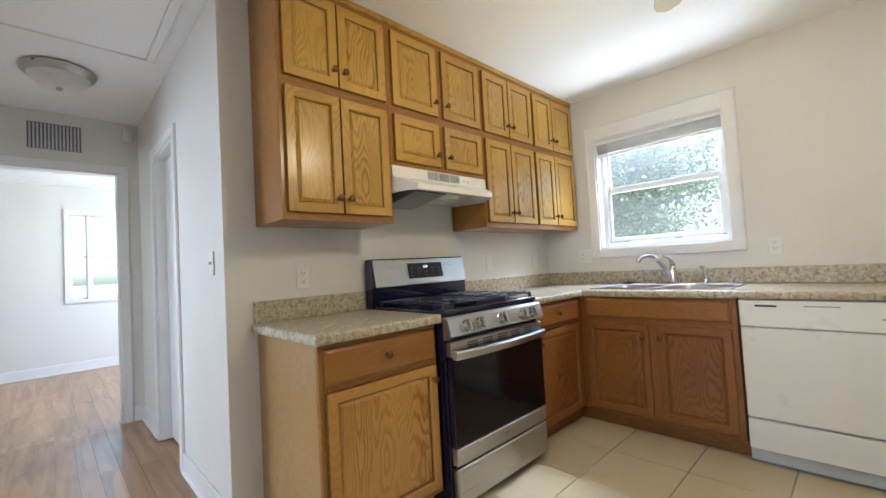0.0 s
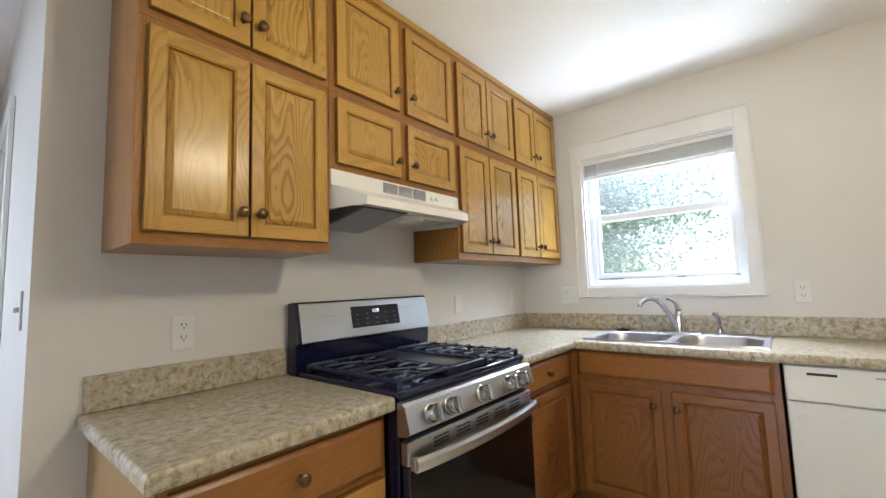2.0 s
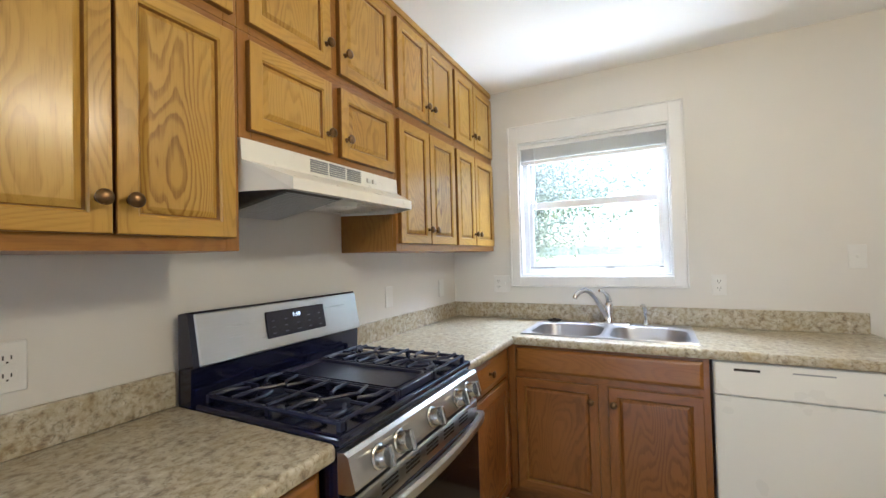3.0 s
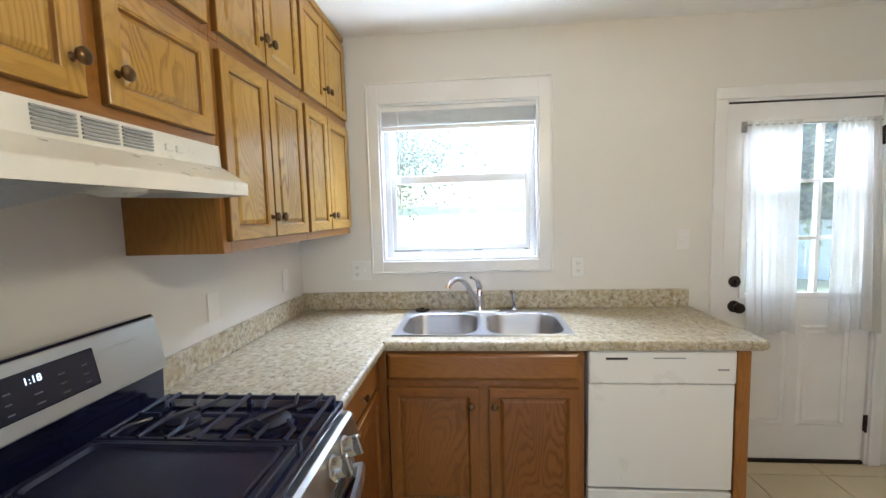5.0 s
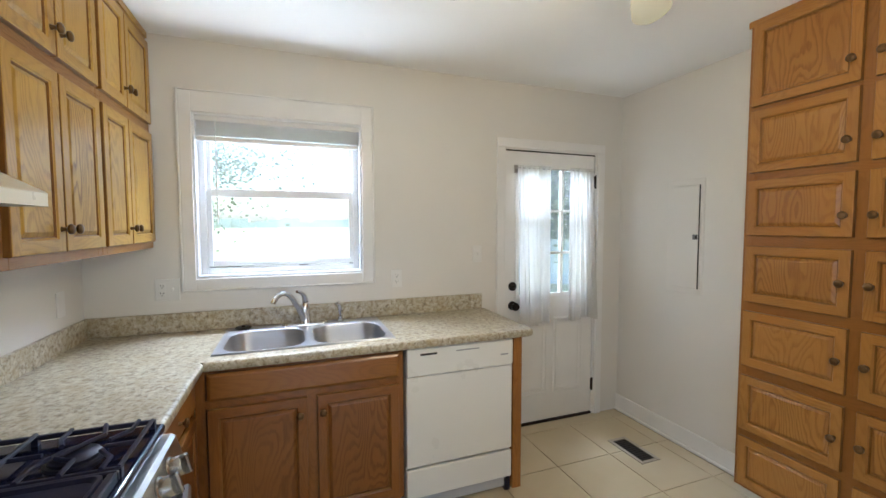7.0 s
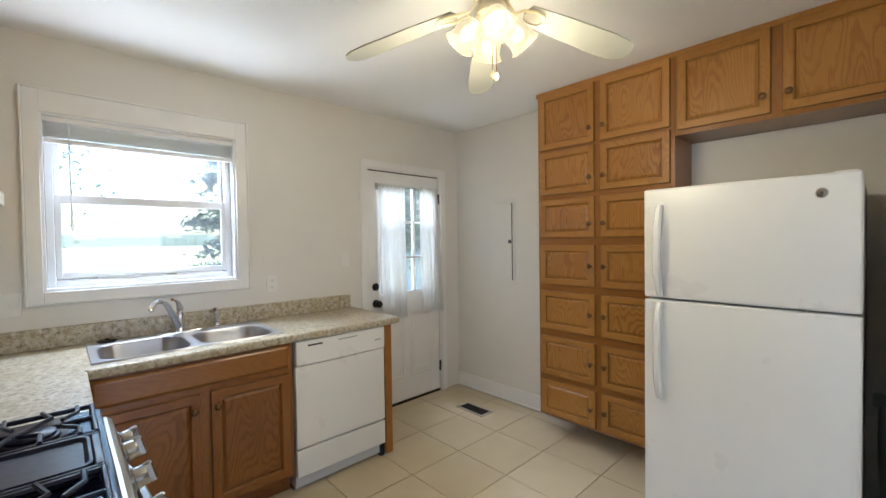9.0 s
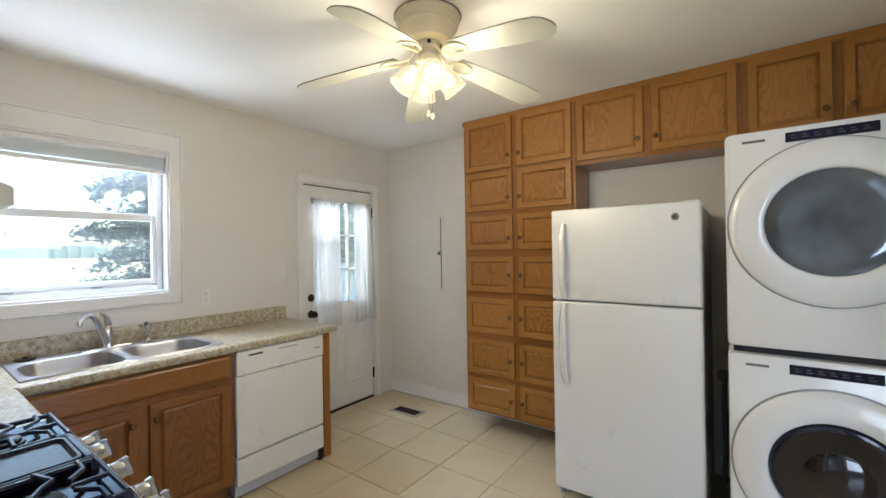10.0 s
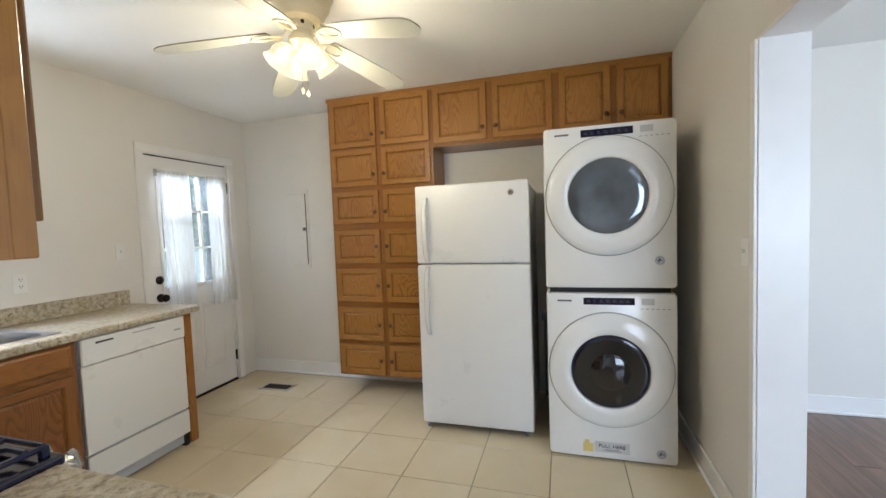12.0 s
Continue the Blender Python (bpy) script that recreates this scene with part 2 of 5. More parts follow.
LAMINATE, STEEL, TILE, PLANK = laminate(), brushed("brushed_steel"), tile_look(), plank_look("honey_wood_floor", ((0.20, 0.098, 0.040), (0.37, 0.205, 0.092), (0.49, 0.30, 0.155)))
PLANK_BROWN = plank_look("brown_wood_floor", ((0.085, 0.044, 0.024), (0.175, 0.095, 0.052), (0.26, 0.155, 0.090)))
STEEL_SINK = brushed("sink_steel", (0.52, 0.53, 0.57), "y", 0.3)
WALL = plain("wall_paint", (0.715, 0.692, 0.645), 0.55, vary=0.025, scale=1.5, relief=0.12, fine=160)
CEIL = plain("ceiling_paint", (0.88, 0.875, 0.85), 0.8, vary=0.02, scale=1.2, relief=0.1, fine=120)
TRIM = plain("trim_paint", (0.79, 0.78, 0.76), 0.32, vary=0.03, scale=5, relief=0.06)
VINYL = plain("window_vinyl", (0.78, 0.79, 0.8), 0.35, vary=0.03, relief=0.03)
ENAMEL = plain("white_enamel", (0.80, 0.80, 0.785), 0.2, vary=0.012, scale=2, relief=0.03, fine=300, coat=0.3)
FRIDGE = plain("fridge_enamel", (0.79, 0.79, 0.78), 0.3, vary=0.012, scale=2, relief=0.04, fine=420)
BISQUE = plain("dishwasher_white", (0.76, 0.75, 0.71), 0.3, vary=0.012, scale=2, relief=0.04)
HOODW = plain("hood_enamel", (0.78, 0.76, 0.70), 0.3, vary=0.03, scale=8, relief=0.03)
GREY = plain("grey_plastic", (0.32, 0.33, 0.34), 0.45)
FILTER = plain("dark_filter_mesh", (0.07, 0.07, 0.075), 0.5, vary=0.3, scale=40, relief=0.3, fine=400)
SIDEGREY = plain("appliance_side", (0.52, 0.53, 0.54), 0.45, vary=0.03)
BLACK = plain("black_enamel", (0.006, 0.007, 0.026), 0.12, vary=0.2, relief=0.01, coat=0.1)
IRON = plain("cast_iron", (0.010, 0.012, 0.034), 0.34, vary=0.25, scale=20, relief=0.12, fine=300, coat=0.15, spec=0.4)
DARK = plain("dark_void", (0.02, 0.018, 0.016), 0.7)
GLASSK = plain("black_oven_glass", (0.004, 0.003, 0.004), 0.06, vary=0.1, relief=0, coat=0.0, spec=0.3)
BRASS = plain("aged_brass", (0.15, 0.088, 0.04), 0.33, 0.95, vary=0.35, scale=60, relief=0.1)
# blade white darkened to offset the strong light of the bulbs
FANB = plain("dimmed_fan_blade", (0.42, 0.42, 0.37), 0.45, vary=0.05, relief=0.05)
BRONZE = plain("dark_bronze", (0.035, 0.028, 0.025), 0.35, 0.9, vary=0.3, scale=40, relief=0.1)
CHROME = plain("chrome", (0.72, 0.72, 0.74), 0.1, 1.0, vary=0.03, relief=0)
KNOBSTEEL = plain("knob_steel", (0.46, 0.455, 0.44), 0.25, 1.0, vary=0.05, relief=0.02)
NICKEL = plain("brushed_nickel", (0.45, 0.43, 0.40), 0.3, 1.0, vary=0.06, relief=0.05)
GROUT = plain("grout", (0.22, 0.19, 0.15), 0.85, vary=0.2, scale=10, relief=0.4)
PLATE = plain("switch_plate", (0.76, 0.75, 0.72), 0.35, vary=0.02, relief=0.02)
SLAT = plain("blind_slat", (0.80, 0.79, 0.78), 0.5, vary=0.03, relief=0.03)
FANW = plain("fan_white", (0.72, 0.665, 0.49), 0.4, vary=0.04, relief=0.05)
DUST = plain("dust_edge", (0.26, 0.235, 0.18), 0.9, vary=0.3, scale=30, relief=0.4)
# bob colour darkened to offset the glare of the bulbs beside it
BOB = plain("pull_bob_dimmed", (0.20, 0.17, 0.11), 0.5)
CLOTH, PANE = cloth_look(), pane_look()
FROST = glow("lit_frosted_glass", (1.0, 0.84, 0.50), 0.06, (0.08, 0.07, 0.045), 0.5)
_t = FROST.node_tree
_mix, _clear = _t.nodes.new("ShaderNodeMixShader"), _t.nodes.new("ShaderNodeBsdfTransparent")
_mix.inputs[0].default_value = 0.35
_clear.inputs[0].default_value = (1.0, 0.86, 0.62, 1)
_t.links.new(_t.nodes["Principled BSDF"].outputs[0], _mix.inputs[1])
_t.links.new(_clear.outputs[0], _mix.inputs[2])
_t.links.new(_mix.outputs[0], _t.nodes["Material Output"].inputs[0])
BULB = glow("lit_bulb", (1.0, 0.86, 0.62), 0.9)
BOWL = plain("alabaster_glass", (0.62, 0.60, 0.54), 0.3, vary=0.1, scale=8, relief=0.03)
GRASS = grass_look()
BARK = plain("bark", (0.09, 0.065, 0.045), 0.9, vary=0.4, scale=8, relief=0.8, fine=30)
# leaf and needle colours are lightened to take in the pale outdoor haze
LEAF = leaf_look("leaves", (0.12, 0.14, 0.075), (0.18, 0.205, 0.12))
NEEDLE = leaf_look("needles", (0.115, 0.145, 0.150), (0.190, 0.225, 0.230))
SIDING = plain("pale_siding", (0.5, 0.54, 0.6), 0.6, vary=0.05)
DRUMGLASS = plain("dryer_window", (0.14, 0.16, 0.18), 0.05, 0.5, vary=0.4, scale=5, relief=0, coat=0.5)
WASHGLASS = plain("washer_window", (0.006, 0.005, 0.006), 0.05, vary=0.3, scale=6, relief=0, coat=0.6, spec=0.5)
LEDTEXT = glow("lit_digits", (0.75, 0.9, 1.0), 0.10)
YELLOW = plain("label_yellow", (0.62, 0.5, 0.16), 0.5)
SILVERP = plain("label_silver", (0.55, 0.55, 0.55), 0.35)
INK = plain("grey_ink", (0.12, 0.12, 0.13), 0.5)
BLUE = plain("label_blue", (0.05, 0.07, 0.2), 0.5)


# ---- building helpers ----
def thing(name, loc=(0, 0, 0), rz=0.0, label="", category="", group="", kind=""):
    ob = new(name)
    ob.empty_display_size = 0.1
    ob.location, ob.rotation_euler = loc, (0, 0, radians(rz))
    return tagged(ob, label, category, group, kind)


def part(name, bm, mats, parent=None, label="", smooth=False, **tags):
    """Links a bmesh as one mesh object under a thing or a part."""
    me = bpy.data.meshes.new(name)
    bmesh.ops.recalc_face_normals(bm, faces=bm.faces)
    bm.to_mesh(me)
    bm.free()
    for m in mats if isinstance(mats, (list, tuple)) else [mats]:
        me.materials.append(m)
    if smooth:
        me.shade_smooth()
        me.set_sharp_from_angle(angle=radians(38))
    ob = new(name, me)
    ob.parent = parent
    return tagged(ob, label, **tags)


def box(bm, x0, x1, y0, y1, z0, z1, bevel=0.0, mat=0, seg=1):
    x0, x1, y0, y1, z0, z1 = min(x0, x1), max(x0, x1), min(y0, y1), max(y0, y1), min(z0, z1), max(z0, z1)
    m = Matrix.LocRotScale(((x0 + x1) / 2, (y0 + y1) / 2, (z0 + z1) / 2), None, (x1 - x0, y1 - y0, z1 - z0))
    v = bmesh.ops.create_cube(bm, size=1, matrix=m)["verts"]
    faces = {f for k in v for f in k.link_faces}
    for f in faces:
        f.material_index = mat
    if bevel > 0:
        edges = list({e for k in v for e in k.link_edges})
        r = bmesh.ops.bevel(bm, geom=edges, offset=bevel, segments=seg, affect="EDGES", profile=0.5)
        for f in r["faces"]:
            f.material_index = mat


def boxes(name, rows, mats, parent=None, bevel=0.0, **kw):
    bm = bmesh.new()
    for r in rows:
        box(bm, *r[:6], bevel=bevel, mat=r[6] if len(r) > 6 else 0)
    return part(name, bm, mats, parent, **kw)


def lathe(bm, profile, m=Matrix(), seg=24, mat=0, caps=True):
    """Turns (radius, height) rows about z."""
    rings = []
    for r, h in profile:
        rings.append([bm.verts.new(m @ Vector((r * math.cos(2 * math.pi * i / seg), r * math.sin(2 * math.pi * i / seg), h))) for i in range(seg)])
    for a, b in zip(rings, rings[1:]):
        for i in range(seg):
            bm.faces.new((a[i], a[(i + 1) % seg], b[(i + 1) % seg], b[i])).material_index = mat
    if caps:
        for ring in (rings[0], rings[-1]):
            bm.faces.new(ring).material_index = mat


def tube(bm, points, radius, seg=8, mat=0, flat=1.0):
    """A round bar along points; radius: one or one a point."""
    pts = [Vector(p) for p in points]
    radii = radius if isinstance(radius, (list, tuple)) else [radius] * len(pts)
    up = Vector((0, 0, 1))
    rings = []
    for i, p in enumerate(pts):
        d = (pts[min(i + 1, len(pts) - 1)] - pts[max(i - 1, 0)]).normalized()
        side = d.cross(up)
        if side.length < 0.05:
            side = d.cross(Vector((0, 1, 0)))
        side.normalize()
        top = side.cross(d).normalized()
        rings.append([bm.verts.new(p + radii[i] * (math.cos(2 * math.pi * k / seg) * side + flat * math.sin(2 * math.pi * k / seg) * top)) for k in range(seg)])
    for a, b in zip(rings, rings[1:]):
        for k in range(seg):
            bm.faces.new((a[k], a[(k + 1) % seg], b[(k + 1) % seg], b[k])).material_index = mat
    for ring in (rings[0], rings[-1]):
        bm.faces.new(ring).material_index = mat


def rings_xz(bm, rows, mats=None, fill=True):
    """Nested rectangles (x0, x1, z0, z1, y), joined one to the next and the last filled: the profile of a door or panel."""
    last = None
    for n, (x0, x1, z0, z1, y) in enumerate(rows):
        ring = [bm.verts.new(p) for p in ((x0, y, z0), (x1, y, z0), (x1, y, z1), (x0, y, z1))]
        if last:
            for i in range(4):
                bm.faces.new((last[i], last[(i + 1) % 4], ring[(i + 1) % 4], ring[i]))
        last = ring
    if fill:
        bm.faces.new(last)


def wall(name, axis, at, thick, a0, a1, z1, holes=(), mat=None, z0=0.0, parent=None):
    """A wall in the plane axis = at, thick outwards, from a0 to a1, with holes (b0, b1, z0, z1)."""
    bm = bmesh.new()
    cuts = sorted({a0, a1, *(h[0] for h in holes), *(h[1] for h in holes)})
    for b0, b1 in zip(cuts, cuts[1:]):
        mid = (b0 + b1) / 2
        spans, z = [], z0
        for h in sorted((h for h in holes if h[0] < mid < h[1]), key=lambda h: h[2]):
            if h[2] > z:
                spans.append((z, h[2]))
            z = h[3]
        if z < z1:
            spans.append((z, z1))
        for s0, s1 in spans:
            if axis == "x":
                box(bm, at, at + thick, b0, b1, s0, s1)
            else:
                box(bm, b0, b1, at, at + thick, s0, s1)
    return part(name, bm, mat or WALL, parent, kind="structure")


H = 2.48
# ---- the large structure ----
wall("wall_east", "x", 0.0, 0.15, -3.595, 0.12, H, [(-1.407, -0.503, 1.197, 2.098), (-3.205, -2.40, 0.0, 2.035)])
wall("wall_north", "y", 0.0, 0.12, -2.71, 0.0, H)
wall("wall_hall_east", "x", -2.71, 0.12, 0.12, 2.26, H, [(0.92, 1.58, 0.0, 2.04)])
wall("wall_south", "y", -3.445, -0.15, -9.0, 0.0, H)
wall("wall_west", "x", -3.735, -0.16, -3.445, 0.0, H, [(-1.905, -0.45, 0.0, 2.055)])
# opening added out of view, so that living room light reaches the hall
wall("wall_hall_west", "x", -3.735, -0.16, 0.0, 2.26, H, [(0.25, 1.75, 0.0, 2.055)])
wall("wall_hall_end", "y", 2.26, 0.12, -3.895, -2.59, H, [(-3.65, -2.85, 0.0, 2.05)])
wall("wall_bedroom_north", "y", 5.36, 0.15, -5.5, -1.2, H, [(-3.06, -2.30, 0.96, 2.10)])
wall("wall_bedroom_west", "x", -5.5, -0.12, 2.26, 5.36, H)
# unseen window opening, added for the bedroom lamp
wall("wall_bedroom_east", "x", -1.2, 0.12, 2.26, 5.36, H, [(3.15, 4.85, 0.85, 2.15)])
wall("wall_bedroom_south_b", "y", 2.26, 0.12, -2.59, -1.2, H)
# unseen outer walls with window openings added for the living room lamps
wall("wall_living_west", "x", -9.0, -0.15, -3.445, 2.26, H, [(-2.4, -0.6, 0.8, 2.1)])
wall("wall_living_north", "y", 2.26, 0.15, -9.0, -3.895, H, [(-7.6, -4.6, 0.6, 2.15)])
boxes("ceiling", [(-9.15, 0.15, -3.595, 2.26, H, H + 0.12), (-5.62, -1.08, 2.26, 5.51, H, H + 0.12)], CEIL, kind="structure")
boxes("floor_slab", [(-3.735, 0.15, -3.445, 0.0, -0.12, -0.006)], GROUT, kind="structure")
wood_base = boxes("floor_wood_base", [(-3.735, -2.6, 0.0, 2.4, -0.12, -0.006), (-5.5, -1.2, 2.4, 5.36, -0.12, -0.006), (-9.0, -3.735, -3.445, 2.26, -0.12, -0.006, 1)], [PLANK, PLANK_BROWN], kind="structure")


def frame_yz(name, x0, x1, y0, y1, z0, z1, w, mat, bottom=True, lip=0.004, **kw):
    """Casing round an opening in a wall x = const: jambs, head and, if wanted, the foot piece."""
    bm = bmesh.new()
    box(bm, x0, x1, y0 - w, y0, z0 - (w if bottom else 0), z1, lip)
    box(bm, x0, x1, y1, y1 + w, z0 - (w if bottom else 0), z1, lip)
    box(bm, x0, x1, y0 - w, y1 + w, z1, z1 + w, lip)
    if bottom:
        box(bm, x0, x1, y0, y1, z0 - w, z0, lip)
    return part(name, bm, mat, kind="structure", **kw)


# kitchen window: casing, jamb lining, vinyl frame, two sashes
boxes("trim_window", [(-0.016, 0.0, -1.471, -1.407, 1.138, 2.205), (-0.016, 0.0, -0.503, -0.445, 1.138, 2.205), (-0.016, 0.0, -1.407, -0.503, 2.098, 2.205), (-0.016, 0.0, -1.407, -0.503, 1.138, 1.197)], TRIM, bevel=0.002, kind="structure")
boxes("trim_window_band", [(-0.022, 0.0, -1.483, -1.471, 1.128, 2.215), (-0.022, 0.0, -0.445, -0.433, 1.128, 2.215), (-0.022, 0.0, -1.471, -0.445, 2.205, 2.215), (-0.024, 0.0, -1.471, -0.445, 1.128, 1.138)], TRIM, bevel=0.004, kind="structure")
win = thing("window_1", (0.1, -0.955, 1.197), kind="structure")
boxes("window_lining", [(-0.1, 0.05, -0.452, -0.440, 0, 0.901), (-0.1, 0.05, 0.440, 0.452, 0, 0.901),
                        (-0.1, 0.05, -0.440, 0.440, 0, 0.014), (-0.1, 0.05, -0.440, 0.440, 0.889, 0.901)], VINYL, win, kind="structure")
boxes("window_frame", [(-0.03, 0.05, -0.440, -0.406, 0.014, 0.889), (-0.03, 0.05, 0.406, 0.440, 0.014, 0.889),
                       (-0.03, 0.05, -0.406, 0.406, 0.014, 0.048), (-0.03, 0.05, -0.406, 0.406, 0.85, 0.889),
                       (-0.022, -0.016, -0.38, -0.13, 0.048, 0.056), (-0.022, -0.016, -0.08, 0.24, 0.048, 0.056)], VINYL, win, bevel=0.002, kind="structure")
boxes("lower_sash", [(-0.018, 0.008, -0.406, -0.384, 0.058, 0.50), (-0.018, 0.008, 0.380, 0.406, 0.058, 0.50),
                     (-0.018, 0.008, -0.384, 0.380, 0.058, 0.090), (-0.018, 0.008, -0.384, 0.380, 0.455, 0.50), (-0.024, -0.018, -0.2, 0.25, 0.068, 0.080)], VINYL, win, bevel=0.002)
boxes("upper_sash", [(0.014, 0.04, -0.406, -0.386, 0.465, 0.85), (0.014, 0.04, 0.382, 0.406, 0.465, 0.85),
                     (0.014, 0.04, -0.386, 0.382, 0.465, 0.50), (0.014, 0.04, -0.386, 0.382, 0.826, 0.85)], VINYL, win, bevel=0.002)
boxes("sash_gap", [(-0.0175, -0.0165, -0.405, 0.405, 0.0485, 0.0575), (0.009, 0.013, -0.41, 0.41, 0.470, 0.496)], GREY, win, kind="structure")
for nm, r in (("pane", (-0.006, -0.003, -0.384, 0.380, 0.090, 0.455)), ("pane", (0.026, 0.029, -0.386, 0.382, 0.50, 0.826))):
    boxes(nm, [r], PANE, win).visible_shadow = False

# bedroom window, and an unseen living room window added to let light in
for nm, at, spans, z0, z1 in (("window_2", 5.36, ((-3.06, -2.89), (-2.85, -2.30)), 0.96, 2.10), ("window_3", 2.26, ((-7.6, -6.1), (-6.05, -4.6)), 0.6, 2.15)):
    w = thing(nm, (0, at, 0), kind="structure")
    lo, hi = spans[0][0], spans[-1][1]
    rows = [(lo - 0.06, lo, -0.018, 0, z0 - 0.06, z1 + 0.06), (hi, hi + 0.06, -0.018, 0, z0 - 0.06, z1 + 0.06), (lo, hi, -0.018, 0, z1, z1 + 0.06), (lo, hi, -0.03, 0, z0 - 0.05, z0)]
    for a, b in spans:
        m = (z0 + z1) / 2
        rows += [(a, a + 0.015, 0.03, 0.05, z0, z1), (b - 0.015, b, 0.03, 0.05, z0, z1), (a, b, 0.03, 0.05, m - 0.012, m + 0.012), (a, b, 0.03, 0.05, z0, z0 + 0.02), (a, b, 0.03, 0.05, z1 - 0.02, z1)]
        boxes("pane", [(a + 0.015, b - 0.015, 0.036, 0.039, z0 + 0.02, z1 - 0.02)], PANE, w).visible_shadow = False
    for (a, b), (c, d) in zip(spans, spans[1:]):
        rows.append((b, c, 0.0, 0.07, z0, z1))
    boxes("window_frame", rows, TRIM, w, kind="structure")

# blind, raised, with its wand
blind = thing("window_blind", (0.032, -0.959, 2.085), label="white mini blind pulled up to the window head, slats stacked", category="blind")
boxes("head_rail", [(-0.022, 0.02, -0.436, 0.444, -0.028, 0.0)], SLAT, blind, bevel=0.003)
for i in range(11):
    x = 0.001 * math.sin(i * 2.1)
    boxes("slat", [(-0.015 + x, 0.012 + x, -0.432, 0.440, -0.034 - i * 0.0065 - 0.0022, -0.034 - i * 0.0065)], SLAT, blind)
boxes("bottom_rail", [(-0.016, 0.013, -0.432, 0.440, -0.132, -0.108)], SLAT, blind, bevel=0.003)
bm = bmesh.new()
tube(bm, [(-0.03, 0.345, -0.02), (-0.032, 0.344, -0.3), (-0.03, 0.342, -0.58)], [0.0035, 0.0035, 0.0045], 6)
part("wand", bm, VINYL, blind, smooth=True)

# back door
frame_yz("trim_back_door", -0.018, 0.0, -3.205, -2.40, 0.0, 2.035, 0.062, TRIM, bottom=False)
boxes("door_jamb", [(0.0, 0.15, -2.412, -2.40, 0, 2.035), (0.0, 0.15, -3.205, -3.193, 0, 2.035), (0.0, 0.15, -3.193, -2.412, 2.023, 2.035)], TRIM, kind="structure")
boxes("threshold", [(0.0, 0.17, -3.193, -2.412, -0.02, 0.014)], BRONZE, bevel=0.003, kind="structure")
# dark strips fill the gap round the back door and stand in for its shade
boxes("weather_strip", [(0.012, 0.05, -3.193, -2.412, 2.0135, 2.023), (0.02, 0.05, -3.193, -3.1885, 0.014, 2.0135), (0.02, 0.05, -2.4165, -2.412, 0.014, 2.0135), (0.02, 0.05, -3.193, -2.412, 0.0142, 0.0178)], DARK, kind="structure")
door = thing("back_door", (0.012, -2.8025, 0.018), -90, label="white panelled exterior door with nine glass lights, closed", category="door")
DW, DH = 0.385, 1.995
GX0, GX1, GZ0, GZ1 = -0.285, 0.285, 0.955, 1.885
bm = bmesh.new()
for r in ((-DW, GX0, 0, 0.04, 0, DH), (GX1, DW, 0, 0.04, 0, DH), (GX0, GX1, 0, 0.04, 0, GZ0), (GX0, GX1, 0, 0.04, GZ1, DH)):
    box(bm, *r)
door_leaf = part("leaf", bm, TRIM, door)
bm = bmesh.new()
for x0, x1 in ((-0.29, -0.03), (0.03, 0.29)):
    rings_xz(bm, [(x0, x1, 0.2, 0.78, 0.0), (x0 + 0.012, x1 - 0.012, 0.212, 0.768, -0.008), (x0 + 0.03, x1 - 0.03, 0.23, 0.75, -0.002), (x0 + 0.045, x1 - 0.045, 0.245, 0.735, -0.006)])
part("panel_moulding", bm, TRIM, door)
bm = bmesh.new()
for r in ((GX0 - 0.02, GX0 + 0.012, GZ0 - 0.02, GZ1 + 0.02), (GX1 - 0.012, GX1 + 0.02, GZ0 - 0.02, GZ1 + 0.02), (GX0 + 0.012, GX1 - 0.012, GZ0 - 0.02, GZ0 + 0.012), (GX0 + 0.012, GX1 - 0.012, GZ1 - 0.012, GZ1 + 0.02)):
    box(bm, r[0], r[1], -0.011, 0.0, r[2], r[3], 0.003)
for i in (1, 2):
    x = GX0 + (GX1 - GX0) * i / 3
    z = GZ0 + (GZ1 - GZ0) * i / 3
    box(bm, x - 0.009, x + 0.009, -0.004, 0.03, GZ0, GZ1)
    box(bm, GX0, GX1, -0.002, 0.028, z - 0.009, z + 0.009)
part("glazing_bars", bm, TRIM, door)
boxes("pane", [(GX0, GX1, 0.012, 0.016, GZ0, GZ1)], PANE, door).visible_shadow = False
for nm, z, prof in (("deadbolt", 1.03, [(0.032, 0), (0.032, -0.008), (0.026, -0.014), (0.012, -0.018), (0.01, -0.03)]), ("door_knob", 0.89, [(0.033, 0), (0.033, -0.006), (0.013, -0.012), (0.012, -0.03), (0.026, -0.038), (0.030, -0.052), (0.024, -0.066), (0.008, -0.07)])):
    bm = bmesh.new()
    lathe(bm, [(r, -h) for r, h in prof], Matrix.Translation((-0.325, 0, z)) @ pose(0, 0, 0, 90), 20)
    part(nm, bm, BRONZE, door, "dark bronze %s" % nm.replace("_", " "), smooth=True)
for z in (0.22, 1.0, 1.8):
    bm = bmesh.new()
    box(bm, DW - 0.004, DW + 0.012, -0.012, -0.001, z - 0.045, z + 0.045, 0.002)
    lathe(bm, [(0.006, -0.05), (0.006, 0.05)], Matrix.Translation((DW + 0.004, -0.014, z)), 10)
    part("hinge", bm, BRONZE, door, "dark bronze hinge", smooth=True)

# curtains on a thin rod
curt = thing("door_curtain", (-0.012, -2.8025, 1.9), -90, label="sheer white curtains on a thin rod over the door glass", category="curtain")
bm = bmesh.new()
tube(bm, [(-0.318, -0.002, -0.012), (-0.318, -0.034, -0.012), (0.335, -0.034, -0.012), (0.335, -0.002, -0.012)], 0.004, 8)
box(bm, -0.332, -0.304, -0.008, -0.001, -0.045, 0.012, 0.002)
box(bm, 0.321, 0.349, -0.008, -0.001, -0.045, 0.012, 0.002)
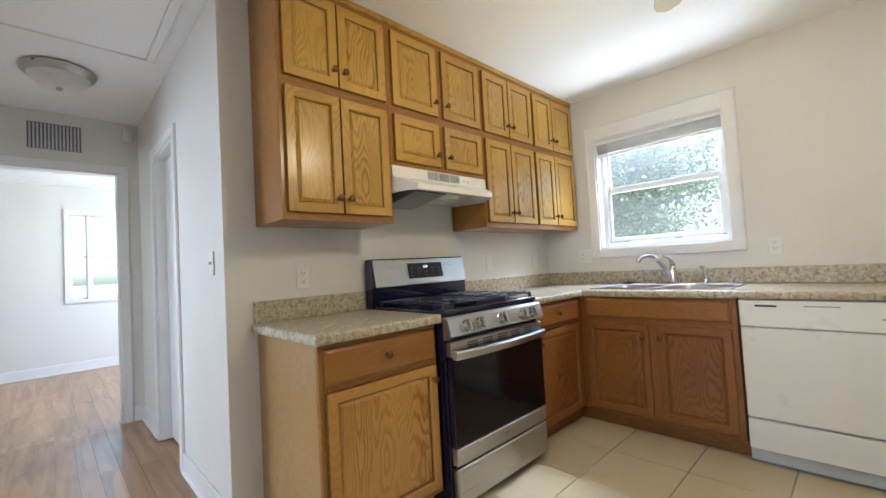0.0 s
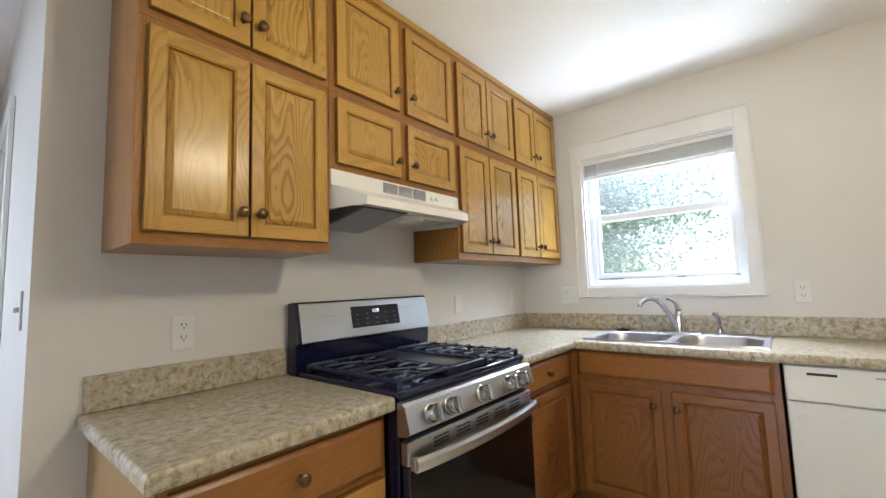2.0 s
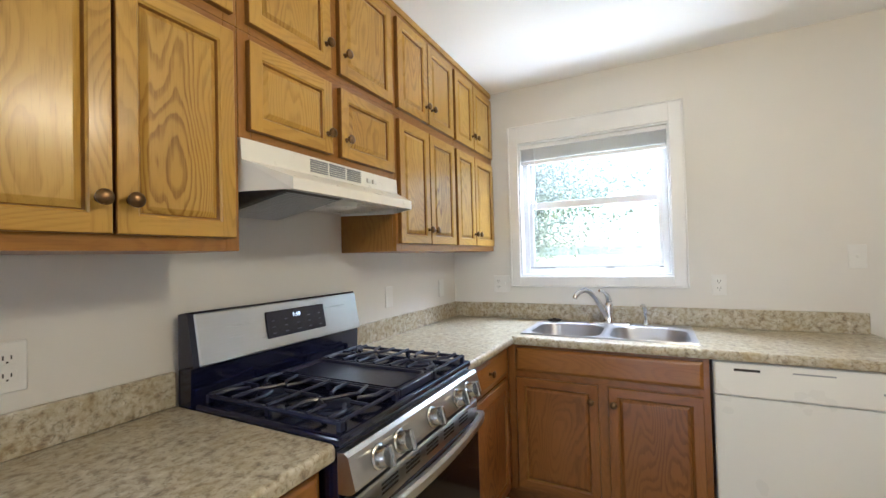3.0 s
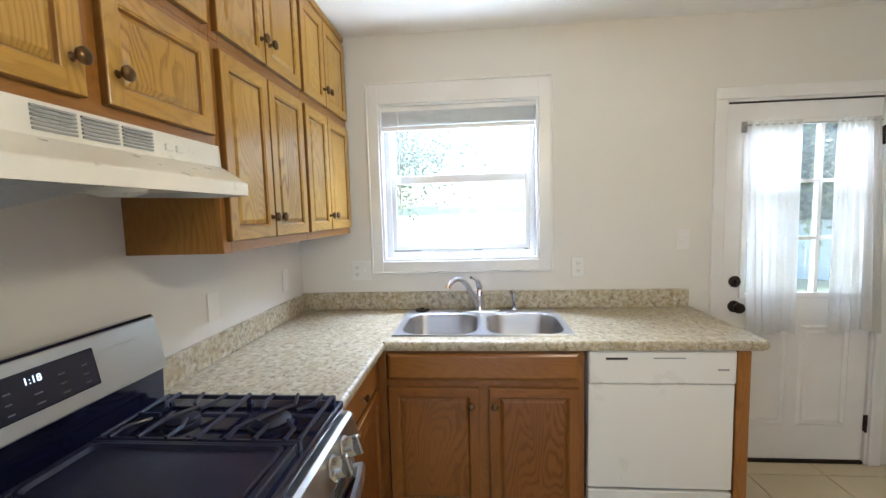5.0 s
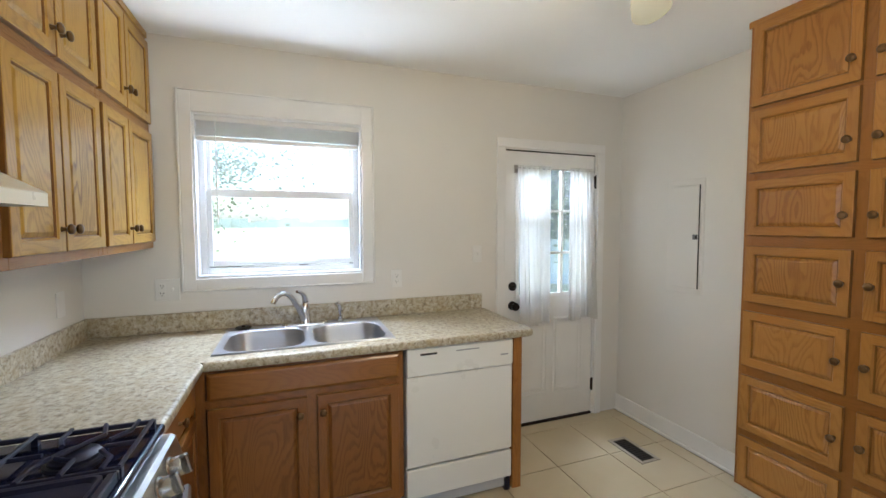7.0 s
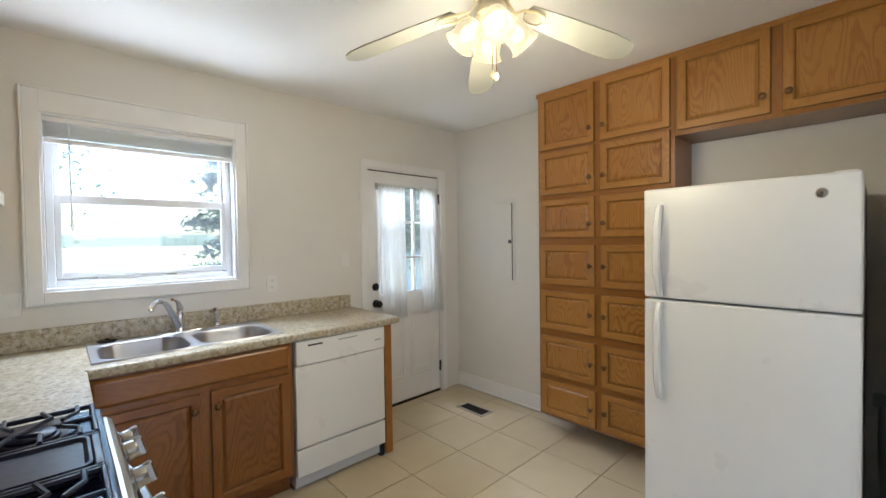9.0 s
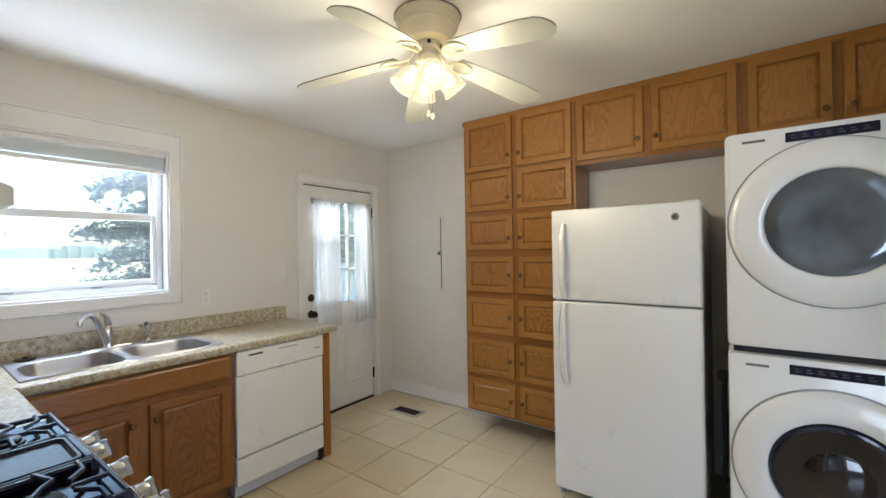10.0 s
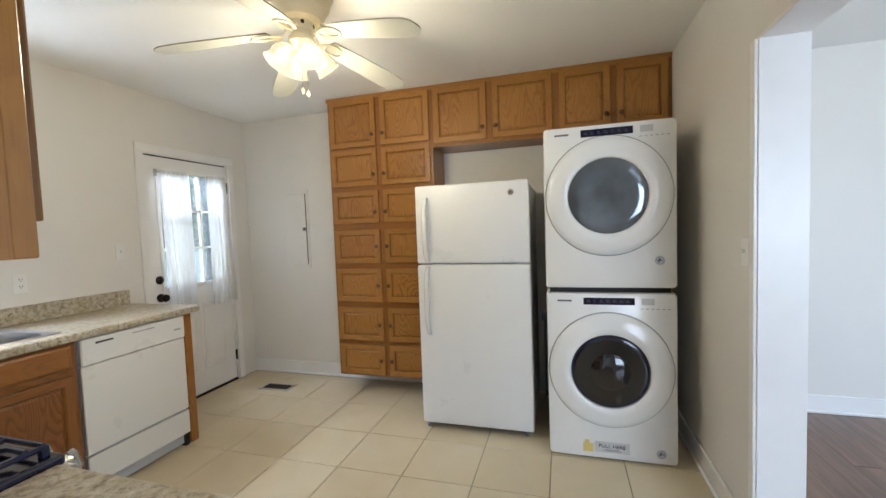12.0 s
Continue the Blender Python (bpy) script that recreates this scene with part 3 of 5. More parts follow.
part("rod", bm, NICKEL, curt, smooth=True)


def drape(name, top0, top1, bot0, bot1, length, folds, seed):
    rnd = random.Random(seed)
    ph = [rnd.uniform(0, 6.28) for _ in range(4)]
    bm = bmesh.new()
    nx, nz = 72, 26
    grid = []
    for k in range(nz + 1):
        f = k / nz
        row = []
        for i in range(nx + 1):
            u = i / nx
            x = (top0 + (top1 - top0) * u) * (1 - f) + (bot0 + (bot1 - bot0) * u) * f
            amp = 0.006 + 0.013 * f
            y = -0.036 + amp * math.sin(u * folds * 6.283 + ph[0] + 0.7 * math.sin(f * 3 + ph[1])) + 0.004 * math.sin(u * folds * 15 + ph[2])
            z = 0.008 - f * length - 0.012 * f * math.sin(u * 9 + ph[3])
            row.append(bm.verts.new((x + 0.006 * f * math.sin(u * folds * 6.283 + ph[3]), min(y, -0.02), z)))
        grid.append(row)
    for a, b in zip(grid, grid[1:]):
        for i in range(nx):
            bm.faces.new((a[i], a[i + 1], b[i + 1], b[i]))
    return part(name, bm, CLOTH, curt, smooth=True)


drape("curtain_panel", -0.312, -0.055, -0.278, -0.058, 1.135, 6.5, 3)
drape("curtain_panel", 0.115, 0.325, 0.105, 0.400, 1.125, 5.5, 5)

# baseboards
def board(name, rows):
    bm = bmesh.new()
    for x0, x1, y0, y1 in rows:
        box(bm, x0, x1, y0, y1, 0.0, 0.125, 0.003)
        grow = [(x0, x1), (y0, y1)]
        if abs(x1 - x0) < abs(y1 - y0):
            grow[0] = (x0 - 0.01, x1 + 0.01)
        else:
            grow[1] = (y0 - 0.01, y1 + 0.01)
        box(bm, *grow[0], *grow[1], 0.0, 0.018, 0.004)
    return part(name, bm, TRIM, kind="structure")


board("baseboard", [(-3.735, 0.0, -3.445, -3.431), (-3.735, -3.721, -3.431, -1.93), (-2.71, -2.61, -0.014, 0.0),
                    (-2.724, -2.71, 0.0, 0.855), (-2.724, -2.71, 1.645, 2.26), (-2.785, -2.724, 2.246, 2.26),
                    (-9.0, -3.91, -3.445, -3.431), (-5.4, -1.3, 5.346, 5.36), (-3.735, -3.721, 1.75, 2.24)])

# west opening: lining and casing
boxes("trim_opening", [(-3.897, -3.733, -1.905, -1.893, 0, 2.055), (-3.897, -3.733, -0.462, -0.45, 0, 2.055), (-3.897, -3.733, -1.893, -0.462, 2.043, 2.055),
                       (-3.733, -3.721, -1.935, -1.897, 0, 2.045)], TRIM, bevel=0.002, kind="structure")

# hall: doors, trims, fittings
boxes("trim_hall_door", [(-2.728, -2.71, 0.86, 0.92, 0, 2.04), (-2.728, -2.71, 1.58, 1.64, 0, 2.04), (-2.728, -2.71, 0.86, 1.64, 2.04, 2.10),
                         (-2.71, -2.59, 0.92, 0.932, 0, 2.04), (-2.71, -2.59, 1.568, 1.58, 0, 2.04), (-2.71, -2.59, 0.932, 1.568, 2.028, 2.04)], TRIM, bevel=0.003, kind="structure")
hd = thing("hall_door", (-2.612, 1.25, 0.01), 90, label="white painted flat hall door, closed", category="door")
boxes("leaf", [(-0.316, 0.316, 0.0, 0.035, 0, 2.015)], TRIM, hd, bevel=0.002)
boxes("trim_bedroom_door", [(-3.71, -3.65, 2.242, 2.26, 0, 2.05), (-2.85, -2.79, 2.242, 2.26, 0, 2.05), (-3.71, -2.79, 2.242, 2.26, 2.05, 2.11),
                            (-3.65, -3.638, 2.26, 2.38, 0, 2.05), (-2.862, -2.85, 2.26, 2.38, 0, 2.05), (-3.638, -2.862, 2.26, 2.38, 2.038, 2.05)], TRIM, bevel=0.003, kind="structure")
boxes("trim_hatch", [(-3.62, -2.80, 0.915, 0.955, H - 0.014, H), (-2.84, -2.80, 0.15, 0.915, H - 0.014, H), (-3.62, -2.80, 0.11, 0.15, H - 0.014, H), (-3.66, -3.62, 0.11, 0.955, H - 0.014, H),
                     (-3.615, -2.845, 0.155, 0.91, H - 0.006, H)], CEIL, bevel=0.003, kind="structure")
hl = thing("hall_ceiling_light", (-3.215, 1.38, H), label="flush ceiling light with nickel rim and glass bowl, unlit", category="ceiling light")
bm = bmesh.new()
lathe(bm, [(0.12, 0.0), (0.172, -0.004), (0.182, -0.012), (0.176, -0.03), (0.152, -0.052), (0.14, -0.052)], seg=36)
part("rim", bm, NICKEL, hl, smooth=True)
bm = bmesh.new()
lathe(bm, [(0.15, -0.05), (0.138, -0.07), (0.105, -0.095), (0.06, -0.11), (0.012, -0.115)], seg=36)
part("glass_bowl", bm, BOWL, hl, smooth=True)
bm = bmesh.new()
lathe(bm, [(0.018, -0.113), (0.018, -0.122), (0.009, -0.132)], seg=14)
part("finial", bm, NICKEL, hl, smooth=True)
gr = thing("return_grille", (-3.23, 2.26, 2.29), label="white egg-crate air return grille above the bedroom door", category="air vent")
boxes("backing", [(-0.15, 0.15, -0.003, 0.0, -0.1, 0.1)], TRIM, gr)
bm = bmesh.new()
for i in range(15):
    x = -0.147 + i * 0.021
    box(bm, x - 0.0048, x + 0.0048, -0.006, -0.003, -0.1, 0.1)
for i in range(13):
    z = -0.098 + i * 0.0163
    box(bm, -0.15, 0.15, -0.0055, -0.003, z - (0.0006 if i < 12 else 0.004), z + 0.0016)
part("grid", bm, INK, gr, kind="stuff")
det = thing("wall_chime", (-2.79, 2.26, 2.38), label="small white plastic detector box on the hall wall", category="detector")
boxes("case", [(-0.035, 0.035, -0.04, 0.0, -0.055, 0.055)], PLATE, det, bevel=0.008)


def plate(name, loc, rz, kind_, gang=1):
    """A wall plate with an outlet, a switch or nothing in it."""
    label = {"outlet": "white duplex outlet with a white wall plate", "switch": "white light switch in a wall plate", "blank": "blank white wall plate", "mixed": "double white wall plate with an outlet and a switch"}[kind_]
    t = thing(name, loc, rz, label=label, category="switch" if kind_ == "switch" else "outlet", group="wall plates")
    w = 0.035 if gang == 1 else 0.058
    boxes("cover", [(-w, w, -0.006, 0.0, -0.058, 0.058)], PLATE, t, bevel=0.0025)
    def sockets(cx):
        for z in (0.02, -0.02):
            boxes("socket", [(cx - 0.016, cx + 0.016, -0.0085, -0.006, z - 0.014, z + 0.014)], PLATE, t, bevel=0.001)
            boxes("slots", [(cx - 0.008, cx - 0.0055, -0.009, -0.0084, z - 0.002, z + 0.008), (cx + 0.0055, cx + 0.008, -0.009, -0.0084, z - 0.002, z + 0.007), (cx - 0.002, cx + 0.002, -0.009, -0.0084, z - 0.010, z - 0.006)], DARK, t)
    if kind_ == "outlet":
        sockets(0)
    if kind_ == "mixed":
        sockets(-0.024)
    if kind_ in ("switch", "mixed"):
        cx = 0.024 if kind_ == "mixed" else 0
        boxes("toggle", [(cx - 0.005, cx + 0.005, -0.018, -0.006, -0.006, 0.010)], PLATE, t, bevel=0.002)
    return t


plate("wall_outlet", (-2.343, 0, 1.118), 0, "outlet")
plate("wall_switch", (-0.845, 0, 1.130), 0, "blank")
plate("wall_switch", (-0.225, 0, 1.130), 0, "blank")
plate("wall_outlet", (0, -0.365, 1.145), -90, "mixed", 2)
plate("wall_outlet", (0, -1.622, 1.148), -90, "outlet")
plate("wall_switch", (0, -2.192, 1.292), -90, "switch")
plate("wall_switch", (-3.735, -2.0, 1.24), 90, "switch")
plate("wall_switch", (-2.71, 0.18, 1.21), -90 + 180 - 180, "switch").rotation_euler = (0, 0, radians(-90))

# electrical panel
ep = thing("electrical_panel", (-0.575, -3.445, 1.41), 180, label="flat white electrical panel door set in the wall", category="electrical panel")
boxes("frame", [(-0.135, 0.13, -0.006, 0.0, -0.375, 0.375)], WALL, ep, bevel=0.002)
boxes("panel_door", [(-0.1, 0.098, -0.013, -0.006, -0.335, 0.335)], WALL, ep, bevel=0.003)
# dark strip painted in for the shadow line along the right edge
boxes("gap", [(0.0985, 0.1018, -0.0125, -0.0055, -0.335, 0.335)], DARK, ep)
latch = boxes("latch", [(0.060, 0.096, -0.017, -0.013, -0.016, 0.016)], plain("latch_metal", (0.14, 0.14, 0.135), 0.4), ep, bevel=0.002)
boxes("finger_hole", [(0.080, 0.092, -0.0185, -0.017, -0.010, 0.010)], DARK, latch)

# floor vent
fv = thing("floor_vent", (-0.53, -3.085, 0.0), label="beige metal floor register with dark slots", category="air vent")
boxes("frame", [(-0.15, 0.15, -0.075, -0.05, 0, 0.006), (-0.15, 0.15, 0.05, 0.075, 0, 0.006), (-0.15, -0.125, -0.05, 0.05, 0, 0.006), (0.125, 0.15, -0.05, 0.05, 0, 0.006)], plain("register_beige", (0.38, 0.33, 0.26), 0.5), fv, bevel=0.002)
boxes("backing", [(-0.125, 0.125, -0.05, 0.05, 0.0005, 0.0015)], DARK, fv)
for i in range(12):
    x = -0.115 + i * 0.0209
    boxes("slat", [(x - 0.004, x + 0.004, -0.05, 0.05, 0.0015, 0.0045)], BRONZE, fv)


# ---- cabinets ----
def knob(parent, x, z, y, mat=None):
    bm = bmesh.new()
    lathe(bm, [(0.009, 0.0), (0.0065, 0.004), (0.0055, 0.012), (0.009, 0.016), (0.0155, 0.020), (0.0165, 0.026), (0.013, 0.030), (0.006, 0.032)], Matrix.Translation((x, y, z)) @ pose(0, 0, 0, 90), 16)
    return part("knob", bm, mat or BRASS, parent, "aged brass round knob", smooth=True)


def door_front(parent, x0, x1, z0, z1, y, knob_at=None, fw=0.040, name="door"):
    """A raised-panel door whose back lies at y and whose face looks to -y."""
    t, c = 0.019, 0.0035
    bm = bmesh.new()
    xs, zs = [x0 + c, x0 + fw, x1 - fw, x1 - c], [z0 + c, z0 + fw, z1 - fw, z1 - c]
    g = [[bm.verts.new((x, y - t, z)) for z in zs] for x in xs]
    for i in range(3):
        for k in range(3):
            if (i, k) != (1, 1):
                bm.faces.new((g[i][k], g[i + 1][k], g[i + 1][k + 1], g[i][k + 1])).material_index = 1 if i == 1 else 0
    out = [g[i][0] for i in range(4)] + [g[3][k] for k in (1, 2, 3)] + [g[i][3] for i in (2, 1, 0)] + [g[0][k] for k in (2, 1)]
    cx, cz = (x0 + x1) / 2, (z0 + z1) / 2
    def ringed(dx, yy):
        return [bm.verts.new((v.co.x + (dx if v.co.x > xs[2] + 1e-4 else -dx if v.co.x < xs[1] - 1e-4 else 0), yy, v.co.z + (dx if v.co.z > zs[2] + 1e-4 else -dx if v.co.z < zs[1] - 1e-4 else 0))) for v in out]
    last = out
    for dx, yy in ((c * 0.6, y - t + c * 0.3), (c, y - t + c), (c, y)):
        ring = ringed(dx, yy)
        for i in range(12):
            a, b = last[i], last[(i + 1) % 12]
            f = bm.faces.new((a, b, ring[(i + 1) % 12], ring[i]))
            # door sides take the dark oak in place of shade
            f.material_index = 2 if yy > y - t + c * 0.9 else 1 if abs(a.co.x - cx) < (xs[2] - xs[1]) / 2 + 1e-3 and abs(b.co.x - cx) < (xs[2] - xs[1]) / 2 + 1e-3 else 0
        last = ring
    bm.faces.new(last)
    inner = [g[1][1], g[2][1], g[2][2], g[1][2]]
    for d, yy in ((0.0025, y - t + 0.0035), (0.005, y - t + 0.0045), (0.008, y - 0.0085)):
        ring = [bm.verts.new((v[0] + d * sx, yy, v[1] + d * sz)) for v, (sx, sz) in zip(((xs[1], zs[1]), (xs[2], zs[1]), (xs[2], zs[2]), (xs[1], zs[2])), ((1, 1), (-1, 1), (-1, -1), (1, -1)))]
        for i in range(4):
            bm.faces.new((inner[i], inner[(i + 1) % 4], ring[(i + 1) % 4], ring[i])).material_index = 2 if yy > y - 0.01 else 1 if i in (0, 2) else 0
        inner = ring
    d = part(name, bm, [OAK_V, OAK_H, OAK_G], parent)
    a = fw + 0.0082
    bm = bmesh.new()
    rings_xz(bm, [(x0 + a + d_, x1 - a - d_, z0 + a + d_, z1 - a - d_, y - h_) for d_, h_ in ((0, 0.0088), (0.0012, 0.0080), (0.0140, 0.0150), (0.0160, 0.0156))])
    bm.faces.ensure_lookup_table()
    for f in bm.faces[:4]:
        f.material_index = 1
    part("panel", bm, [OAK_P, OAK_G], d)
    if knob_at:
        knob(d, *knob_at, y - t)
    return d


def drawer_front(parent, x0, x1, z0, z1, y, knob_at=None, name="drawer"):
    bm = bmesh.new()
    rings_xz(bm, [(x0, x1, z0, z1, y), (x0, x1, z0, z1, y - 0.010), (x0 + 0.004, x1 - 0.004, z0 + 0.004, z1 - 0.004, y - 0.013), (x0 + 0.013, x1 - 0.013, z0 + 0.013, z1 - 0.013, y - 0.0185), (x0 + 0.016, x1 - 0.016, z0 + 0.016, z1 - 0.016, y - 0.019)])
    d = part(name, bm, OAK_R, parent)
    if knob_at:
        knob(d, *knob_at, y - 0.019)
    return d


def carcass(parent, x0, x1, z0, z1, depth, rails, stiles=(), edge=0.04, side=None, top=True):
    """Sides, back, bottom, top and the face frame with rails at the heights given."""
    s, f = 0.012, 0.019
    for nm, r in (("side_panel", (x0, x0 + s, -depth + f, -0.001, z0, z1)), ("side_panel", (x1 - s, x1, -depth + f, -0.001, z0, z1)), ("bottom_panel", (x0 + s, x1 - s, -depth + f, -0.001, z0, z0 + 0.012)),
                  ("top_panel", (x0 + s, x1 - s, -depth + f, -0.001, z1 - 0.012, z1)), ("back_panel", (x0 + s, x1 - s, -0.007, -0.001, z0 + 0.012, z1 - 0.012))):
        if top or nm != "top_panel":
            boxes(nm, [r], side or OAK_FV, parent)
    bm = bmesh.new()
    box(bm, x0, x0 + edge, -depth, -depth + f, z0, z1, 0.0015)
    box(bm, x1 - edge, x1, -depth, -depth + f, z0, z1, 0.0015)
    for a, b in rails:
        box(bm, x0 + edge, x1 - edge, -depth, -depth + f, a, b, 0.0, 1)
    for a, b, c, d in stiles:
        box(bm, a, b, -depth + 0.0004, -depth + f, c, d)
    part("face_frame", bm, [OAK_FV, OAK_FH], parent)


def cabinet(name, base, rz, w, z0, z1, depth, label, group, rails, doors, stiles=(), drawers=(), category="cabinet"):
    """A cabinet of width w whose left end stands at base; doors: (x0, x1, z0, z1, knob x, knob z)."""
    t = thing(name, base, rz, label=label, category=category, group=group)
    carcass(t, 0, w, z0, z1, depth, rails, stiles)
    for x0, x1, a, b, kx, kz in doors:
        door_front(t, x0, x1, a, b, -depth, (kx, kz) if kx is not None else None)
    for x0, x1, a, b, kx, kz in drawers:
        drawer_front(t, x0, x1, a, b, -depth, (kx, kz) if kx is not None else None)
    return t


UP = "wall cabinets over the counter"
UT = "honey oak wall cabinet with two raised-panel doors"
ZL, ZM, ZT = 1.372, 2.0, H - 0.002


def pair(x0, xm0, xm1, x1, z0, z1, kz):
    return [(x0, xm0, z0, z1, xm0 - 0.025, kz), (xm1, x1, z0, z1, xm1 + 0.025, kz)]


def wallcab(x, w, low, seams, gap, label):
    z0 = low
    d = [v - x for v in seams]
    cabinet("wall_cabinet", (x, 0, 0), 0, w, z0, 1.985, 0.31, label, UP, [(z0, z0 + 0.045), (1.945, 1.985)], pair(d[0], d[1], d[2], d[3], z0 + 0.034 if z0 < 1.5 else z0 + 0.024, 1.96, z0 + 0.105 if z0 < 1.5 else z0 + 0.09), [(d[1] - 0.02, d[2] + 0.02, z0 + 0.045, 1.945)] if gap else ())
    cabinet("upper_wall_cabinet", (x, 0, 0), 0, w, 1.986, ZT, 0.31, "honey oak top cabinet with two small raised-panel doors", UP, [(1.986, 2.02), (2.41, ZT)], pair(d[0], d[1], d[2], d[3], 2.008, 2.418, 2.085), [(d[1] - 0.02, d[2] + 0.02, 2.02, 2.41)] if gap else ())


wallcab(-2.565, 0.585, ZL, (-2.543, -2.278, -2.272, -2.0), False, UT)
wallcab(-1.979, 0.757, 1.684, (-1.953, -1.625, -1.58, -1.245), True, "honey oak wall cabinet with two short doors above the range hood")
wallcab(-1.221, 0.6, ZL, (-1.203, -0.933, -0.926, -0.640), False, UT)
wallcab(-0.620, 0.618, ZL, (-0.612, -0.352, -0.346, -0.03), False, UT)
boxes("trim_scribe", [(-2.567, -0.002, -0.318, -0.3105, H - 0.03, H - 0.001)], OAK_H, kind="structure")

GOLD = OAK_V, OAK_H, OAK_P
# Darker, redder oak copy with the base cabinets' shade put into its colour.
_shaded = (0.215, 0.078, 0.016), (0.12, 0.038, 0.007), (0.265, 0.108, 0.025)
SHADED = oak("oak_shaded_upright", "z", *_shaded, 0.5), oak("oak_shaded_level", "x", *_shaded, 0.5), oak("oak_shaded_panel", "z", *_shaded, 1.1)
_amber = (0.42, 0.205, 0.036), (0.25, 0.105, 0.016), (0.52, 0.30, 0.066)
AMBER = oak("oak_amber_upright", "z", *_amber, 0.5), oak("oak_amber_level", "x", *_amber, 0.5), oak("oak_amber_panel", "z", *_amber, 1.1)
_nut = (0.345, 0.150, 0.030), (0.18, 0.068, 0.011), (0.43, 0.215, 0.050)
CHESTNUT = oak("oak_chestnut_upright", "z", *_nut, 0.4), oak("oak_chestnut_level", "x", *_nut, 0.4), oak("oak_chestnut_panel", "z", *_nut, 0.7)
# Frame oak darker than the doors: shadow lines between them are in its colour.
_nut = (0.270, 0.110, 0.022), (0.15, 0.055, 0.009), (0.315, 0.140, 0.031)
CHESTNUT_SHADED = oak("oak_chestnut_shaded_stile", "z", *_nut, 0.35), oak("oak_chestnut_shaded_rail", "x", *_nut, 0.35)
OAK_V, OAK_H, OAK_P = AMBER
BG = "base cabinets"
BF = 0.59
b1 = cabinet("base_cabinet", (-2.575, 0, 0), 0, 0.588, 0.105, 0.874, BF, "honey oak base cabinet with drawer and door beside the range", BG,
             [(0.105, 0.15), (0.69, 0.71), (0.85, 0.874)], [(0.022, 0.572, 0.135, 0.688, 0.545, 0.627)], (), [(0.022, 0.572, 0.71, 0.85, 0.297, 0.785)])
boxes("toe_kick", [(0.0, 0.588, -0.52, -0.505, 0.0, 0.105), (0.0, 0.012, -0.505, 0.0, 0.0, 0.105), (0.576, 0.588, -0.505, 0.0, 0.0, 0.105)], OAK_V, b1)
for ob_ in b1.children:
    if ob_.name.startswith("side_panel"):
        ob_.data.materials[0] = OAK_S
OAK_V, OAK_H, OAK_P = SHADED
OAK_FV, OAK_FH = SHADED[:2]
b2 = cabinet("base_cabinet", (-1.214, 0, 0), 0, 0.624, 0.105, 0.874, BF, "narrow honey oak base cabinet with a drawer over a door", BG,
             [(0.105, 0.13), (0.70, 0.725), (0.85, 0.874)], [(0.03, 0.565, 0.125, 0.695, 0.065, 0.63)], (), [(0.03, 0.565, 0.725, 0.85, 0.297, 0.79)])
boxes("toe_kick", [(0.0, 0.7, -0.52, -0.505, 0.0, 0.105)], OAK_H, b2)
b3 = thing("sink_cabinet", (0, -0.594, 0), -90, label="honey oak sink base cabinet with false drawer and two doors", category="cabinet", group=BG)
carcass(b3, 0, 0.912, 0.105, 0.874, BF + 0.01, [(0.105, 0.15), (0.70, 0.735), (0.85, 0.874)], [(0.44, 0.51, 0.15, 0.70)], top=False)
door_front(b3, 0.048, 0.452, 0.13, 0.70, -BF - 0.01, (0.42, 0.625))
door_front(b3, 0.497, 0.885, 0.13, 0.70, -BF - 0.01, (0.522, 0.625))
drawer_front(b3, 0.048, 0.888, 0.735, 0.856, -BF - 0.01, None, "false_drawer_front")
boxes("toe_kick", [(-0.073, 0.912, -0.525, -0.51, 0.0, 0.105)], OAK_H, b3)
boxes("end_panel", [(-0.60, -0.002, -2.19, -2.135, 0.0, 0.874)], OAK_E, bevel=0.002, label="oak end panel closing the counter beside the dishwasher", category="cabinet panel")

# worktops
def slab(name, outline, label, hole=None, splash=()):
    t = thing(name, label=label, category="countertop")
    bm = bmesh.new()
    for r in outline:
        box(bm, *r, 0.876, 0.914)
    bmesh.ops.remove_doubles(bm, verts=bm.verts, dist=0.0002)
    part("worktop", bm, LAMINATE, t)
    for r in splash:
        bm = bmesh.new()
        box(bm, *r, 0.9145, 1.017, 0.004, 0, 2)
        part("backsplash", bm, LAMINATE, t)
    return t


def nosing(parent, pts):
    """A rounded front edge swept along a path of (x, y, outward x, outward y)."""
    bm = bmesh.new()
    prof = [(0.0, 0.914)] + [(0.012 * math.sin(a), 0.902 + 0.012 * math.cos(a)) for a in (0.4, 0.8, 1.2, 1.57)] + [(0.012, 0.882), (0.007, 0.8745), (0.0, 0.873)]
    rows = []
    for x, y, ox, oy in pts:
        rows.append([bm.verts.new((x + ox * d, y + oy * d, z)) for d, z in prof])
    for a, b in zip(rows, rows[1:]):
        for i in range(len(prof) - 1):
            bm.faces.new((a[i], a[i + 1], b[i + 1], b[i]))
    part("front_edge", bm, LAMINATE, parent, smooth=True)


wt = slab("countertop", [(-2.592, -1.984, -0.625, 0.0)], "speckled beige laminate countertop section beside the range", splash=[(-2.592, -1.984, -0.02, 0.0)])
nosing(wt, [(-2.592, 0.0, -1, 0), (-2.592, -0.625, -1, -1), (-1.984, -0.625, 0, -1)])
SX0, SX1, SY0, SY1 = -0.535, -0.075, -1.46, -0.67
wt = slab("corner_countertop", [(-1.216, -0.625, -0.625, 0.0), (-0.625, 0.0, SY1, 0.0), (-0.625, SX0, SY0, SY1), (SX1, 0.0, SY0, SY1), (-0.625, 0.0, -2.235, SY0)],
          "speckled beige laminate corner countertop holding the sink", splash=[(-1.216, -0.02, -0.02, 0.0), (-0.02, 0.0, -2.223, 0.0)])
